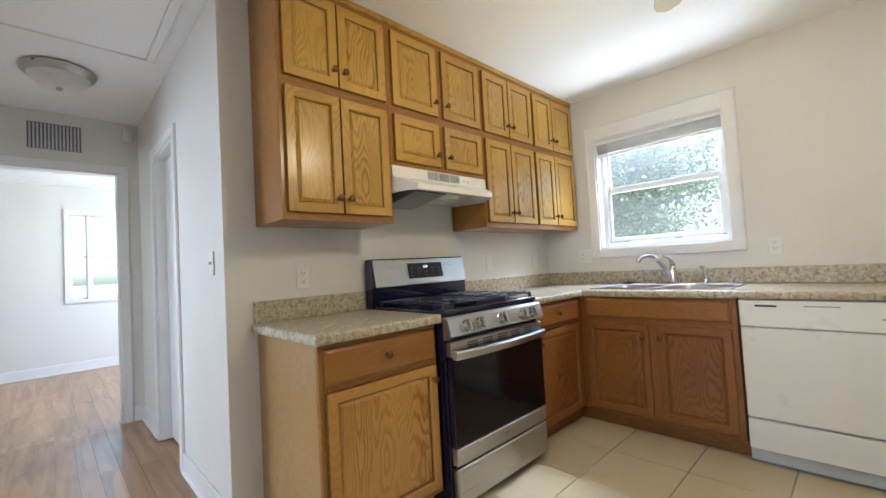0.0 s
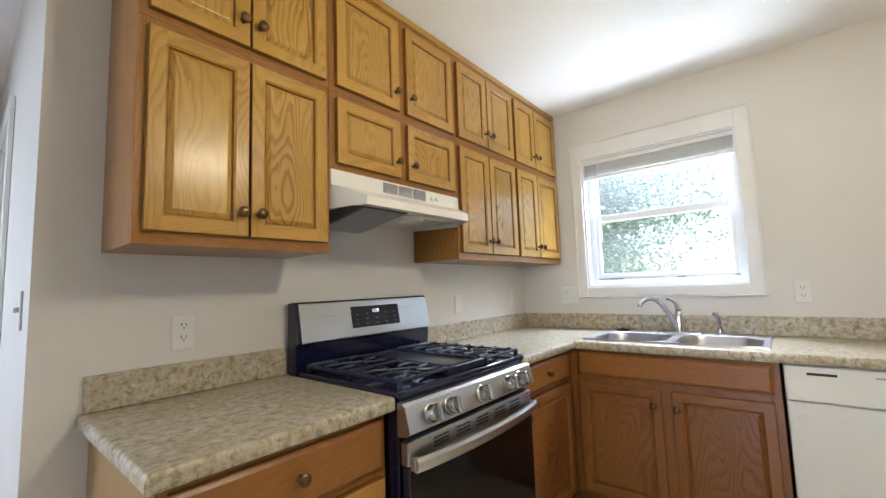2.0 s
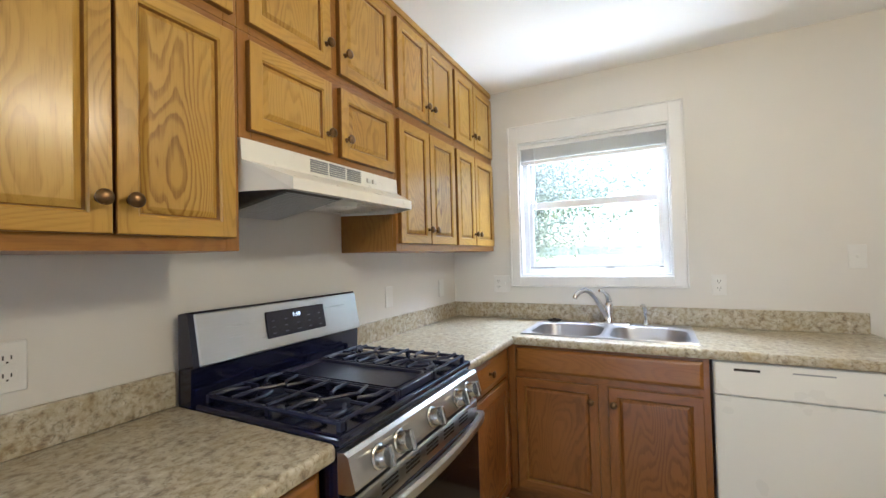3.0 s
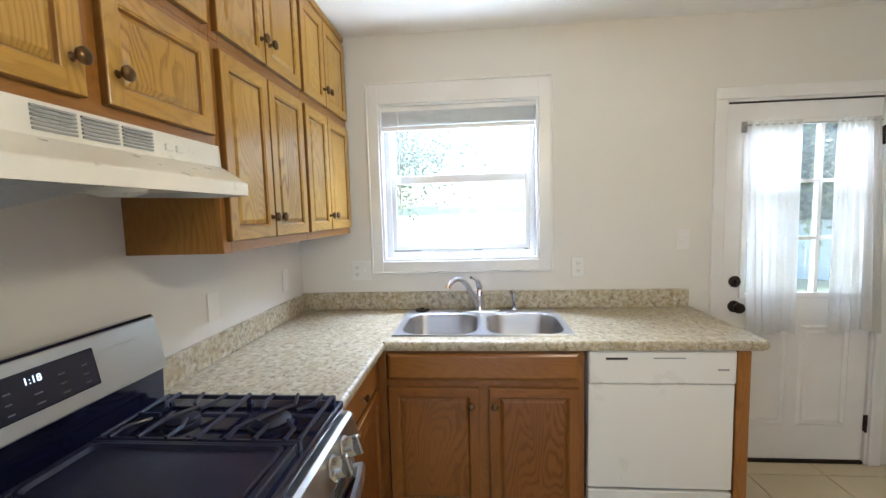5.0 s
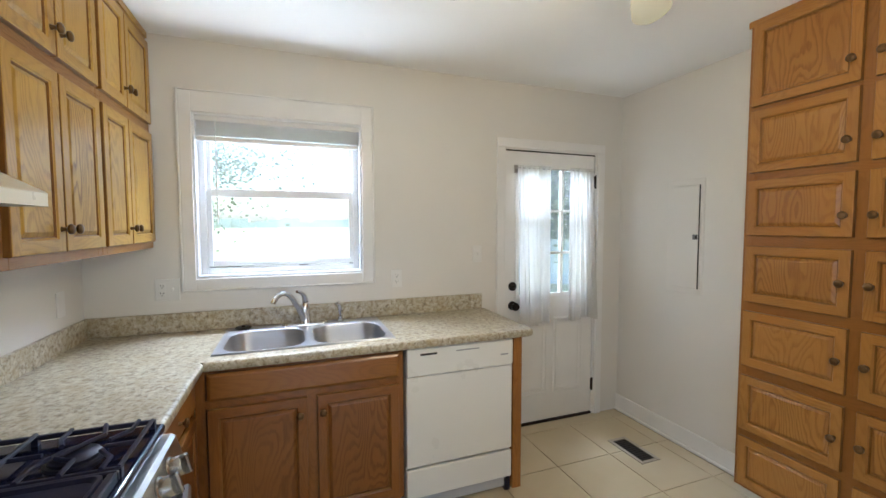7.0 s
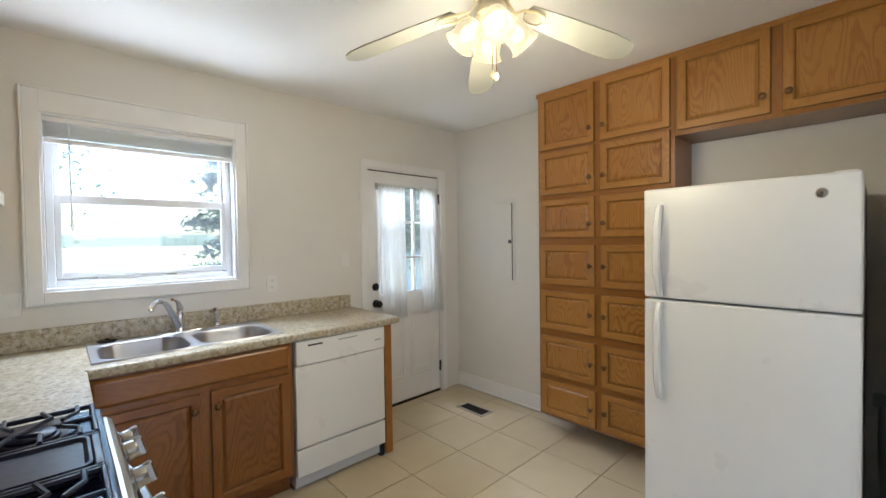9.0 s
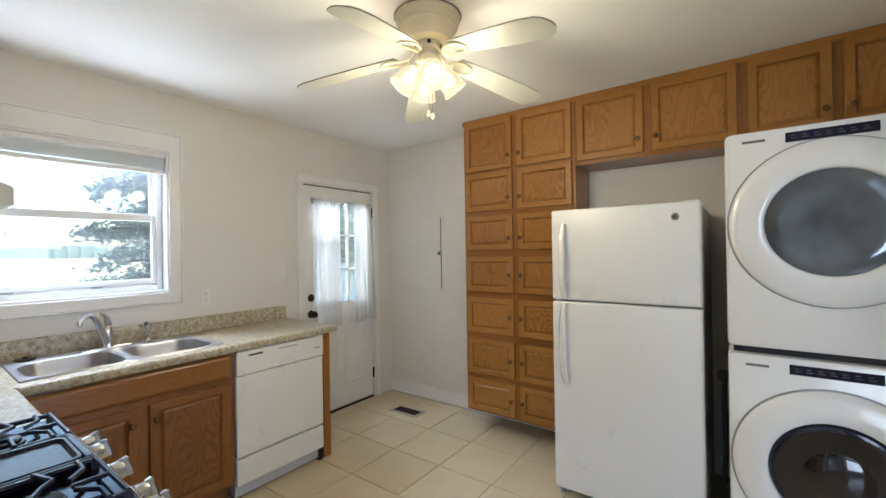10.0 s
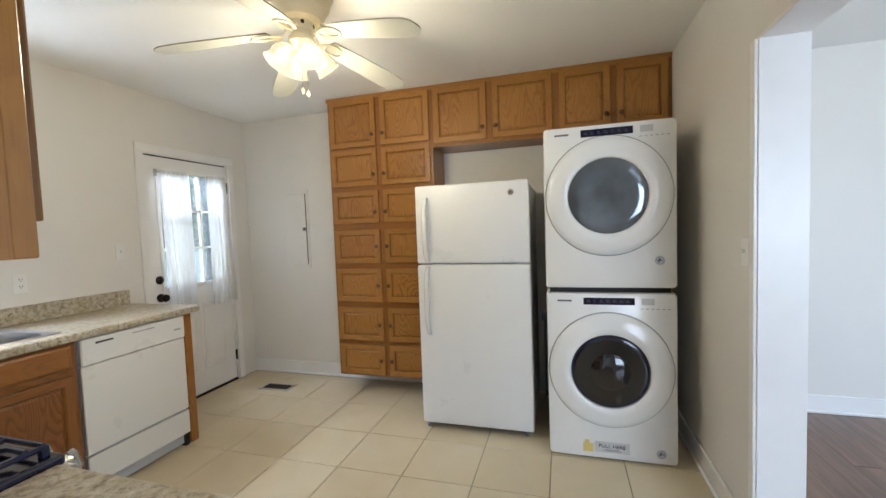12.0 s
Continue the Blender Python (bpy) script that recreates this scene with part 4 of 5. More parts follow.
nosing(wt, [(-1.216, -0.625, 0, -1), (-0.637, -0.625, 0, -1), (-0.637, -0.625, 0, -1)])
nosing(wt, [(-0.625, -0.637, -1, 0), (-0.625, -2.21, -1, 0), (-0.612, -2.235, -0.8, -0.8), (-0.58, -2.235, 0, -1), (-0.001, -2.235, 0, -1)])
wt["label"] = "speckled beige laminate corner countertop holding the sink, wiped clean"


# ---- sink, faucet, sprayer ----
def rounded(x0, x1, y0, y1, r, n=6):
    pts = []
    for cx, cy, a0 in ((x1 - r, y1 - r, 0), (x0 + r, y1 - r, 90), (x0 + r, y0 + r, 180), (x1 - r, y0 + r, 270)):
        for k in range(n + 1):
            a = radians(a0 + 90 * k / n)
            pts.append((cx + r * math.cos(a), cy + r * math.sin(a)))
    return pts


sink = thing("kitchen_sink", (0, 0, 0.914), label="stainless steel double-bowl drop-in sink with chrome faucet holes", category="sink")
for nm, oy0, oy1, y0, y1 in (("bowl", -1.068, -0.65, -1.045, -0.685), ("bowl", -1.482, -1.068, -1.452, -1.092)):
    bm = bmesh.new()
    levels = [(rounded(-0.555, -0.055, oy0, oy1, 0.004), 0.001), (rounded(-0.552, -0.058, oy0 + (0.003 if oy0 < -1.2 else 0), oy1 - (0.003 if oy1 > -0.8 else 0), 0.004), 0.008),
              (rounded(-0.540, -0.150, y0 - 0.008, y1 + 0.008, 0.10), 0.007), (rounded(-0.532, -0.158, y0, y1, 0.10), 0.002), (rounded(-0.524, -0.166, y0 + 0.008, y1 - 0.008, 0.095), -0.02),
              (rounded(-0.510, -0.180, y0 + 0.02, y1 - 0.02, 0.085), -0.14), (rounded(-0.485, -0.205, y0 + 0.045, y1 - 0.045, 0.06), -0.168), (rounded(-0.375, -0.315, (y0 + y1) / 2 - 0.03, (y0 + y1) / 2 + 0.03, 0.028), -0.176)]
    last = None
    for pts, z in levels:
        ring = [bm.verts.new((x, y, z)) for x, y in pts]
        if last:
            for i in range(len(ring)):
                bm.faces.new((last[i], last[(i + 1) % len(ring)], ring[(i + 1) % len(ring)], ring[i]))
        last = ring
    bm.faces.new(last)
    part(nm, bm, STEEL_SINK, sink, smooth=True)
for y in (-0.865, -1.272):
    bm = bmesh.new()
    lathe(bm, [(0.042, -0.176), (0.04, -0.1715), (0.03, -0.1735), (0.01, -0.174)], Matrix.Translation((-0.345, y, 0)), 20)
    part("drain", bm, CHROME, sink, smooth=True)
fc = thing("kitchen_faucet", (-0.108, -1.06, 0.921), label="chrome single-lever kitchen faucet with an arched spout", category="faucet")
bm = bmesh.new()
pl = rounded(-0.028, 0.028, -0.125, 0.125, 0.027)
rr = [[bm.verts.new((x * s_, y * s_, z)) for x, y in pl] for s_, z in ((1, 0), (1, 0.006), (0.93, 0.011))]
for a, b in zip(rr, rr[1:]):
    for i in range(len(a)):
        bm.faces.new((a[i], a[(i + 1) % len(a)], b[(i + 1) % len(a)], b[i]))
bm.faces.new(rr[-1])
part("deck_plate", bm, CHROME, fc, smooth=True)
bm = bmesh.new()
lathe(bm, [(0.030, 0.010), (0.027, 0.03), (0.024, 0.06), (0.025, 0.09), (0.022, 0.12), (0.012, 0.132), (0.004, 0.134)], seg=24)
part("body", bm, CHROME, fc, smooth=True)
bm = bmesh.new()
tube(bm, [(-0.008, 0.008, 0.03), (-0.042, 0.036, 0.10), (-0.075, 0.065, 0.162), (-0.105, 0.09, 0.196), (-0.135, 0.117, 0.207), (-0.163, 0.141, 0.198), (-0.183, 0.158, 0.178), (-0.188, 0.162, 0.165)], [0.020, 0.0165, 0.0145, 0.0135, 0.013, 0.0135, 0.0145, 0.0145], 14)
part("spout", bm, CHROME, fc, smooth=True)
bm = bmesh.new()
tube(bm, [(0, 0, 0.10), (0.002, -0.002, 0.135), (-0.008, 0.006, 0.168), (-0.028, 0.022, 0.190), (-0.055, 0.044, 0.200)], [0.020, 0.019, 0.014, 0.009, 0.008], 12)
part("lever", bm, CHROME, fc, smooth=True)
sp = thing("side_sprayer", (-0.095, -1.255, 0.921), label="chrome pull-out side sprayer standing on the sink deck", category="faucet sprayer")
bm = bmesh.new()
lathe(bm, [(0.022, 0), (0.022, 0.006), (0.014, 0.014), (0.013, 0.03)], seg=18)
part("base", bm, CHROME, sp, smooth=True)
bm = bmesh.new()
tube(bm, [(0, 0, 0.02), (0, 0, 0.07), (-0.004, 0.004, 0.095), (-0.02, 0.014, 0.112), (-0.034, 0.02, 0.112)], [0.011, 0.013, 0.015, 0.014, 0.010], 12)
part("head", bm, CHROME, sp, smooth=True)
st = thing("sink_stopper", (-0.085, -0.735, 0.922), label="dark rubber sink stopper lying on the sink rim", category="sink stopper")
bm = bmesh.new()
lathe(bm, [(0.04, 0), (0.042, 0.005), (0.036, 0.009), (0.012, 0.009), (0.008, 0.016), (0.006, 0.017)], seg=22)
part("disc", bm, BRONZE, st, smooth=True)

# ---- dishwasher ----
dwx = thing("dishwasher", (0, -1.514, 0), -90, label="white built-in dishwasher with a blank control strip, door closed", category="dishwasher")
boxes("tub", [(0.004, 0.608, -0.585, -0.02, 0.02, 0.868)], SIDEGREY, dwx)
boxes("door_panel", [(0.005, 0.607, -0.612, -0.586, 0.250, 0.722)], BISQUE, dwx, bevel=0.004)
ctl = boxes("control_panel", [(0.005, 0.607, -0.622, -0.586, 0.726, 0.868)], BISQUE, dwx, bevel=0.006)
boxes("handle_recess", [(0.075, 0.165, -0.6235, -0.6215, 0.832, 0.842)], DARK, ctl)
boxes("vent_slot", [(0.27, 0.4, -0.6235, -0.6215, 0.836, 0.842)], GREY, ctl)
boxes("badge", [(0.53, 0.575, -0.6235, -0.6215, 0.785, 0.793)], GREY, ctl)
boxes("lower_panel", [(0.005, 0.607, -0.612, -0.586, 0.085, 0.238)], BISQUE, dwx, bevel=0.004)
boxes("toe_plate", [(0.005, 0.607, -0.56, -0.55, 0.0, 0.084)], GREY, dwx)
boxes("foot", [(0.575, 0.605, -0.600, -0.562, 0.0, 0.084)], BLACK, dwx)

# ---- range ----
rg = thing("gas_range", (-1.98, 0, 0), label="stainless steel and black gas range with five burners, oven closed", category="stove")
RW = 0.76
boxes("body", [(0.002, RW - 0.002, -0.64, -0.03, 0.03, 0.905)], BLACK, rg, bevel=0.003)
boxes("foot", [(0.03, 0.07, -0.6, -0.56, 0, 0.03), (0.69, 0.73, -0.6, -0.56, 0, 0.03), (0.03, 0.07, -0.12, -0.08, 0, 0.03), (0.69, 0.73, -0.12, -0.08, 0, 0.03)], BLACK, rg)
bm = bmesh.new()
box(bm, 0, RW, -0.648, -0.10, 0.905, 0.930, 0.008, 0, 3)
ct = part("cooktop", bm, BLACK, rg, "glossy black enamel cooktop")
bm = bmesh.new()
pr = [(-0.655, 0.800), (-0.680, 0.806), (-0.692, 0.815), (-0.672, 0.888), (-0.660, 0.896), (-0.64, 0.896), (-0.64, 0.800)]
for x in (0.0, RW):
    bm.faces.new([bm.verts.new((x, y, z)) for y, z in pr])
vs = list(bm.verts)
for i in range(len(pr)):
    j = (i + 1) % len(pr)
    bm.faces.new((vs[i], vs[j], vs[j + len(pr)], vs[i + len(pr)]))
cp = part("control_panel", bm, STEEL, rg)
for x in (0.10, 0.195, 0.375, 0.555, 0.645):
    bm = bmesh.new()
    m = Matrix.Translation((x, -0.684, 0.850)) @ pose(0, 0, 0, 90 - 15)
    lathe(bm, [(0.031, 0), (0.031, 0.004), (0.027, 0.007), (0.025, 0.028), (0.022, 0.032), (0.004, 0.033)], m, 24)
    b2_ = bmesh.new()
    kb = part("burner_knob", bm, KNOBSTEEL, cp, "steel burner knob", smooth=True)
    box(b2_, -0.008, 0.008, -0.027, 0.027, 0.026, 0.047, 0.004)
    bmesh.ops.transform(b2_, matrix=m, verts=b2_.verts)
    part("grip", b2_, KNOBSTEEL, kb)
bm = bmesh.new()
box(bm, 0.012, RW - 0.012, -0.675, -0.642, 0.305, 0.715, 0.004)
od = part("oven_door", bm, BLACK, rg)
boxes("oven_window", [(0.016, RW - 0.016, -0.679, -0.6755, 0.315, 0.700)], GLASSK, od, bevel=0.001)
boxes("top_trim", [(0.008, RW - 0.008, -0.675, -0.642, 0.717, 0.786)], STEEL, od, bevel=0.004)
for x in (0.12, 0.235, 0.35, 0.465, 0.58):
    bm = bmesh.new()
    for k in range(3):
        box(bm, x, x + 0.075, -0.6765, -0.6745, 0.742 + k * 0.012, 0.747 + k * 0.012)
    part("vent_slot", bm, DARK, od)
boxes("bottom_trim", [(0.012, RW - 0.012, -0.678, -0.642, 0.226, 0.303)], STEEL, od, bevel=0.004)
bm = bmesh.new()
lathe(bm, [(0.016, 0), (0.016, 0.002), (0.012, 0.003), (0.002, 0.003)], Matrix.Translation((0.38, -0.678, 0.265)) @ pose(0, 0, 0, 90), 20)
part("badge", bm, NICKEL, od)
bm = bmesh.new()
N = 16
rows = []
for i in range(N + 1):
    u = i / N
    x = 0.015 + (RW - 0.03) * u
    y = -0.700 - 0.030 * math.sin(math.pi * u) ** 0.7
    rows.append([bm.verts.new((x, y + a, 0.727 + b)) for a, b in ((0.012, -0.019), (0.0, -0.021), (-0.007, -0.012), (-0.008, 0.010), (-0.001, 0.019), (0.012, 0.017))])
for a, b in zip(rows, rows[1:]):
    for i in range(6):
        bm.faces.new((a[i], a[(i + 1) % 6], b[(i + 1) % 6], b[i]))
bm.faces.new(rows[0])
bm.faces.new(rows[-1])
box(bm, 0.013, 0.035, -0.698, -0.675, 0.708, 0.744, 0.003)
box(bm, RW - 0.035, RW - 0.013, -0.698, -0.675, 0.708, 0.744, 0.003)
part("oven_handle", bm, STEEL, od, "brushed steel bowed oven handle", smooth=True)
boxes("storage_drawer", [(0.012, RW - 0.012, -0.675, -0.642, 0.045, 0.212)], STEEL, rg, bevel=0.006)
# backguard
bm = bmesh.new()
prb = [(-0.022, 0.905), (-0.022, 1.188), (-0.060, 1.194), (-0.068, 1.188), (-0.098, 1.032), (-0.085, 1.028), (-0.08, 0.905)]
for x in (0.0, RW):
    bm.faces.new([bm.verts.new((x, y, z)) for y, z in prb])
vs = list(bm.verts)
for i in range(len(prb)):
    j = (i + 1) % len(prb)
    bm.faces.new((vs[i], vs[j], vs[j + len(prb)], vs[i + len(prb)]))
bgd = part("backguard", bm, BLACK, rg)
tilt = math.degrees(math.atan2(0.030, 0.156))
mb = Matrix.Translation((RW / 2, -0.0835, 1.110)) @ pose(0, 0, 0, -tilt)
bm = bmesh.new()
box(bm, -RW / 2 + 0.018, RW / 2 - 0.002, -0.005, 0.004, -0.080, 0.080, 0.004, 0, 2)
bmesh.ops.transform(bm, matrix=mb, verts=bm.verts)
part("face_plate", bm, STEEL, bgd)
bm = bmesh.new()
box(bm, -0.118, 0.165, -0.0075, -0.0045, -0.042, 0.052, 0.003, 0, 2)
bmesh.ops.transform(bm, matrix=mb, verts=bm.verts)
part("display", bm, BLACK, bgd)
bm = bmesh.new()
rnd = random.Random(4)
for i in range(5):
    for k in range(3):
        if i in (2,) and k == 2:
            continue
        x, z = -0.095 + i * 0.056, -0.028 + k * 0.022
        box(bm, x, x + 0.012 + 0.006 * rnd.random(), -0.0081, -0.0074, z, z + 0.003)
bmesh.ops.transform(bm, matrix=mb, verts=bm.verts)
part("key_marks", bm, INK, bgd, kind="stuff")


def words(name, text, size, m, mat, parent, depth=0.0003, align="CENTER"):
    cu = bpy.data.curves.new(name, "FONT")
    cu.body, cu.size, cu.align_x, cu.align_y, cu.extrude = text, size, align, "CENTER", depth
    ob = bpy.data.objects.new(name, cu)
    me = bpy.data.meshes.new_from_object(ob)
    me.transform(m)
    me.materials.clear()
    me.materials.append(mat)
    bpy.data.objects.remove(ob)
    o = new(name, me)
    o.parent = parent
    return o


words("clock_digits", "1:18", 0.75 * 0.030, mb @ pose(0.02, -0.0085, 0.028, 90), LEDTEXT, bgd)

# grates, griddle, burners
def grate(parent, x0, x1):
    bm = bmesh.new()
    zt, r = 0.953, 0.0058
    for y in (-0.125, -0.625):
        tube(bm, [(x0, y, zt), (x1, y, zt)], r, 6)
    for x in (x0, x1):
        tube(bm, [(x, -0.120, zt - 0.004), (x, -0.630, zt - 0.004)], r * 1.2, 6)
    for k in range(7):
        y = -0.155 - 0.073 * k
        c = -0.25 if k < 3.5 else -0.50
        xm = (x0 + x1) / 2
        if k in (1, 5):
            tube(bm, [(x0 - 0.004, y, zt + 0.004), (x0 + 0.06, y, zt + 0.004), (xm - 0.035, c + 0.02, zt + 0.004), (xm + 0.035, c - 0.02, zt + 0.004), (x1 - 0.06, y - 0.02, zt + 0.004), (x1 + 0.004, y, zt + 0.004)], r, 6)
        elif k in (0, 2, 4, 6):
            tube(bm, [(x0 - 0.004, y, zt + 0.003), (x0 + 0.05, y, zt + 0.003), (x0 + 0.09, y + (c - y) * 0.35, zt + 0.003)], r, 6)
            tube(bm, [(x1 + 0.004, y, zt + 0.003), (x1 - 0.05, y, zt + 0.003), (x1 - 0.09, y + (c - y) * 0.35, zt + 0.003)], r, 6)
        else:
            tube(bm, [(x0 - 0.004, y, zt + 0.003), (x1 + 0.004, y, zt + 0.003)], r, 6)
    for x in (x0, x1):
        for y in (-0.125, -0.375, -0.625):
            box(bm, x - 0.007, x + 0.007, y - 0.007, y + 0.007, 0.930, zt)
    tube(bm, [((x0 + x1) / 2, -0.125, zt), ((x0 + x1) / 2, -0.19, zt)], r, 6)
    tube(bm, [((x0 + x1) / 2, -0.31, zt), ((x0 + x1) / 2, -0.44, zt)], r, 6)
    tube(bm, [((x0 + x1) / 2, -0.56, zt), ((x0 + x1) / 2, -0.625, zt)], r, 6)
    return part("grate", bm, IRON, parent, "black cast iron grate", smooth=True)


grate(ct, 0.030, 0.262)
grate(ct, 0.498, 0.730)
boxes("centre_grate", [(0.272, 0.284, -0.63, -0.12, 0.93, 0.955), (0.476, 0.488, -0.63, -0.12, 0.93, 0.955), (0.284, 0.476, -0.63, -0.612, 0.93, 0.955), (0.284, 0.476, -0.138, -0.12, 0.93, 0.955)], IRON, ct, bevel=0.003)
bm = bmesh.new()
lv = [((0.286, 0.474, -0.61, -0.14), 0.944), ((0.286, 0.474, -0.61, -0.14), 0.957), ((0.292, 0.468, -0.604, -0.146), 0.957), ((0.298, 0.462, -0.596, -0.154), 0.949)]
last = None
for (x0, x1, y0, y1), z in lv:
    ring = [bm.verts.new((x, y, z)) for x, y in rounded(x0, x1, y0, y1, 0.02, 4)]
    if last:
        for i in range(len(ring)):
            bm.faces.new((last[i], last[(i + 1) % len(ring)], ring[(i + 1) % len(ring)], ring[i]))
    last = ring
bm.faces.new(last)
part("griddle", bm, IRON, ct, "flat cast iron griddle plate", smooth=True)
for x, y, r in ((0.146, -0.25, 0.04), (0.146, -0.50, 0.048), (0.614, -0.25, 0.04), (0.614, -0.50, 0.05)):
    bm = bmesh.new()
    lathe(bm, [(r + 0.008, 0.930), (r + 0.006, 0.936), (r, 0.937), (r, 0.944), (r - 0.006, 0.948), (0.004, 0.949)], Matrix.Translation((x, y, 0)), 24)
    part("burner_cap", bm, IRON, ct, smooth=True)

# ---- range hood ----
hd_ = thing("range_hood", (-1.979, 0, 0), label="off-white under-cabinet range hood with vent slots and a grey filter", category="range hood")
HW, HT, HB = 0.757, 1.682, 1.532
bm = bmesh.new()
rings = []
for x0, x1, y, z in ((0.0, HW, -0.30, HT), (0.0, HW, -0.318, HT), (0.0, HW, -0.322, 1.622), (0.045, HW - 0.125, -0.464, 1.566), (0.043, HW - 0.123, -0.468, 1.562), (0.043, HW - 0.123, -0.468, HB), (0.048, HW - 0.128, -0.460, HB), (0.005, HW - 0.005, -0.30, 1.560)):
    rings.append([bm.verts.new((x0, y, z)), bm.verts.new((x1, y, z))])
for a, b in zip(rings, rings[1:]):
    bm.faces.new((a[0], a[1], b[1], b[0]))
for k, x in ((0, 0.0), (1, HW)):
    bk = [bm.verts.new((x, -0.002, HT)), bm.verts.new((x, -0.002, 1.545)), bm.verts.new((x, -0.30, 1.535))]
    bm.faces.new((bk[0], bk[1], bk[2], rings[2][k], rings[1][k], rings[0][k]))
    bm.faces.new((bk[2], rings[5][k], rings[4][k], rings[3][k], rings[2][k]))
    if k == 0:
        tl = bk[0]
    else:
        bm.faces.new((tl, bk[0], rings[0][1], rings[0][0]))
part("shell", bm, HOODW, hd_)
boxes("underside", [(0.048, HW - 0.128, -0.44, -0.30, HB + 0.026, HB + 0.032), (0.003, HW - 0.003, -0.30, -0.004, HB + 0.022, HB + 0.028)], HOODW, hd_)
bm = bmesh.new()
fr0 = [[bm.verts.new(p) for p in ((a, c, z0), (b, c, z0), (b, d_, z1), (a, d_, z1))] for a, b, c, d_, z0, z1 in ((0.07, 0.35, -0.40, -0.05, 1.562, 1.562), (0.09, 0.33, -0.40, -0.08, 1.548, 1.498), (0.094, 0.326, -0.396, -0.084, 1.545, 1.494))]
bm.faces.new(fr0[0])
bm.faces.new(fr0[2][::-1])
for p_, q_ in zip(fr0, fr0[1:]):
    for j in range(4):
        bm.faces.new((p_[j], q_[j], q_[(j + 1) % 4], p_[(j + 1) % 4]))
part("filter", bm, FILTER, hd_)
bm = bmesh.new()
for i in range(22):
    y0 = -0.375 + i * 0.0135
    zr = 1.545 - (y0 + 0.396) * 0.163
    box(bm, 0.105, 0.315, y0, y0 + 0.004, zr - 0.005, zr - 0.002)
part("filter_ribs", bm, SIDEGREY, hd_)
bm = bmesh.new()
lathe(bm, [(0.06, 0.0), (0.055, -0.018), (0.03, -0.026), (0.004, -0.027)], Matrix.Translation((0.47, -0.26, HB + 0.024)), 20)
part("lamp_cover", bm, HOODW, hd_, smooth=True)
for x in (0.252, 0.341, 0.430):
    bm = bmesh.new()
    for k in range(6):
        box(bm, x, x + 0.078, -0.3245, -0.3200, HT - 0.013 - k * 0.0075, HT - 0.0088 - k * 0.0075)
    part("vent_grille", bm, GREY, hd_)
for x in (0.545, 0.58):
    boxes("rocker_switch", [(x, x + 0.022, -0.326, -0.3200, HT - 0.042, HT - 0.026)], PLATE, hd_, bevel=0.001)

# ---- pantry and bridge cabinets ----
OAK_V, OAK_H, OAK_P = CHESTNUT
OAK_FV, OAK_FH = CHESTNUT_SHADED
PD = 0.305
PX = -1.146
pt = thing("pantry_cabinet", (PX, -3.445, 0), 180, label="tall honey oak pantry cabinet with many small raised-panel doors", category="cabinet", group="pantry wall cabinets")
PW = 0.912
rowsz = [(0.165, 0.415), (0.452, 0.730), (0.782, 1.058), (1.106, 1.384), (1.436, 1.705), (1.742, 2.042), (2.062, 2.452)]
carcass(pt, 0, PW, 0.145, ZT, PD, [(0.145, 0.175)] + [(a[1] - 0.01, b[0] + 0.01) for a, b in zip(rowsz, rowsz[1:])] + [(2.44, ZT)], [(0.42, 0.49, 0.175, 2.44)])
for a, b in rowsz:
    kz = (a + b) / 2 if b < 1.5 else a + 0.09
    door_front(pt, 0.022, 0.435, a, b, -PD, (0.41, kz), fw=0.038)
    door_front(pt, 0.478, 0.890, a, b, -PD, (0.503, kz), fw=0.038)
for x, w, z0, ds in ((PX - 0.913, 0.93, 2.005, (0.015, 0.43, 0.475, 0.905)), (PX - 1.844, 0.742, 2.005, (0.02, 0.36, 0.40, 0.715))):
    c = thing("bridge_cabinet", (x, -3.445, 0), 180, label="honey oak cabinet with two doors mounted above the appliances", category="cabinet", group="pantry wall cabinets")
    carcass(c, 0, w, z0, ZT, PD, [(z0, z0 + 0.045), (2.44, ZT)], [(ds[1] - 0.02, ds[2] + 0.02, z0 + 0.045, 2.44)])
    door_front(c, ds[0], ds[1], 2.032, 2.452, -PD, (ds[1] - 0.028, 2.115))
    door_front(c, ds[2], ds[3], 2.032, 2.452, -PD, (ds[2] + 0.028, 2.115))
boxes("trim_cornice", [(-3.733, PX + 0.008, -3.1395, -3.128, H - 0.032, H - 0.001)], OAK_H, bevel=0.003, kind="structure")

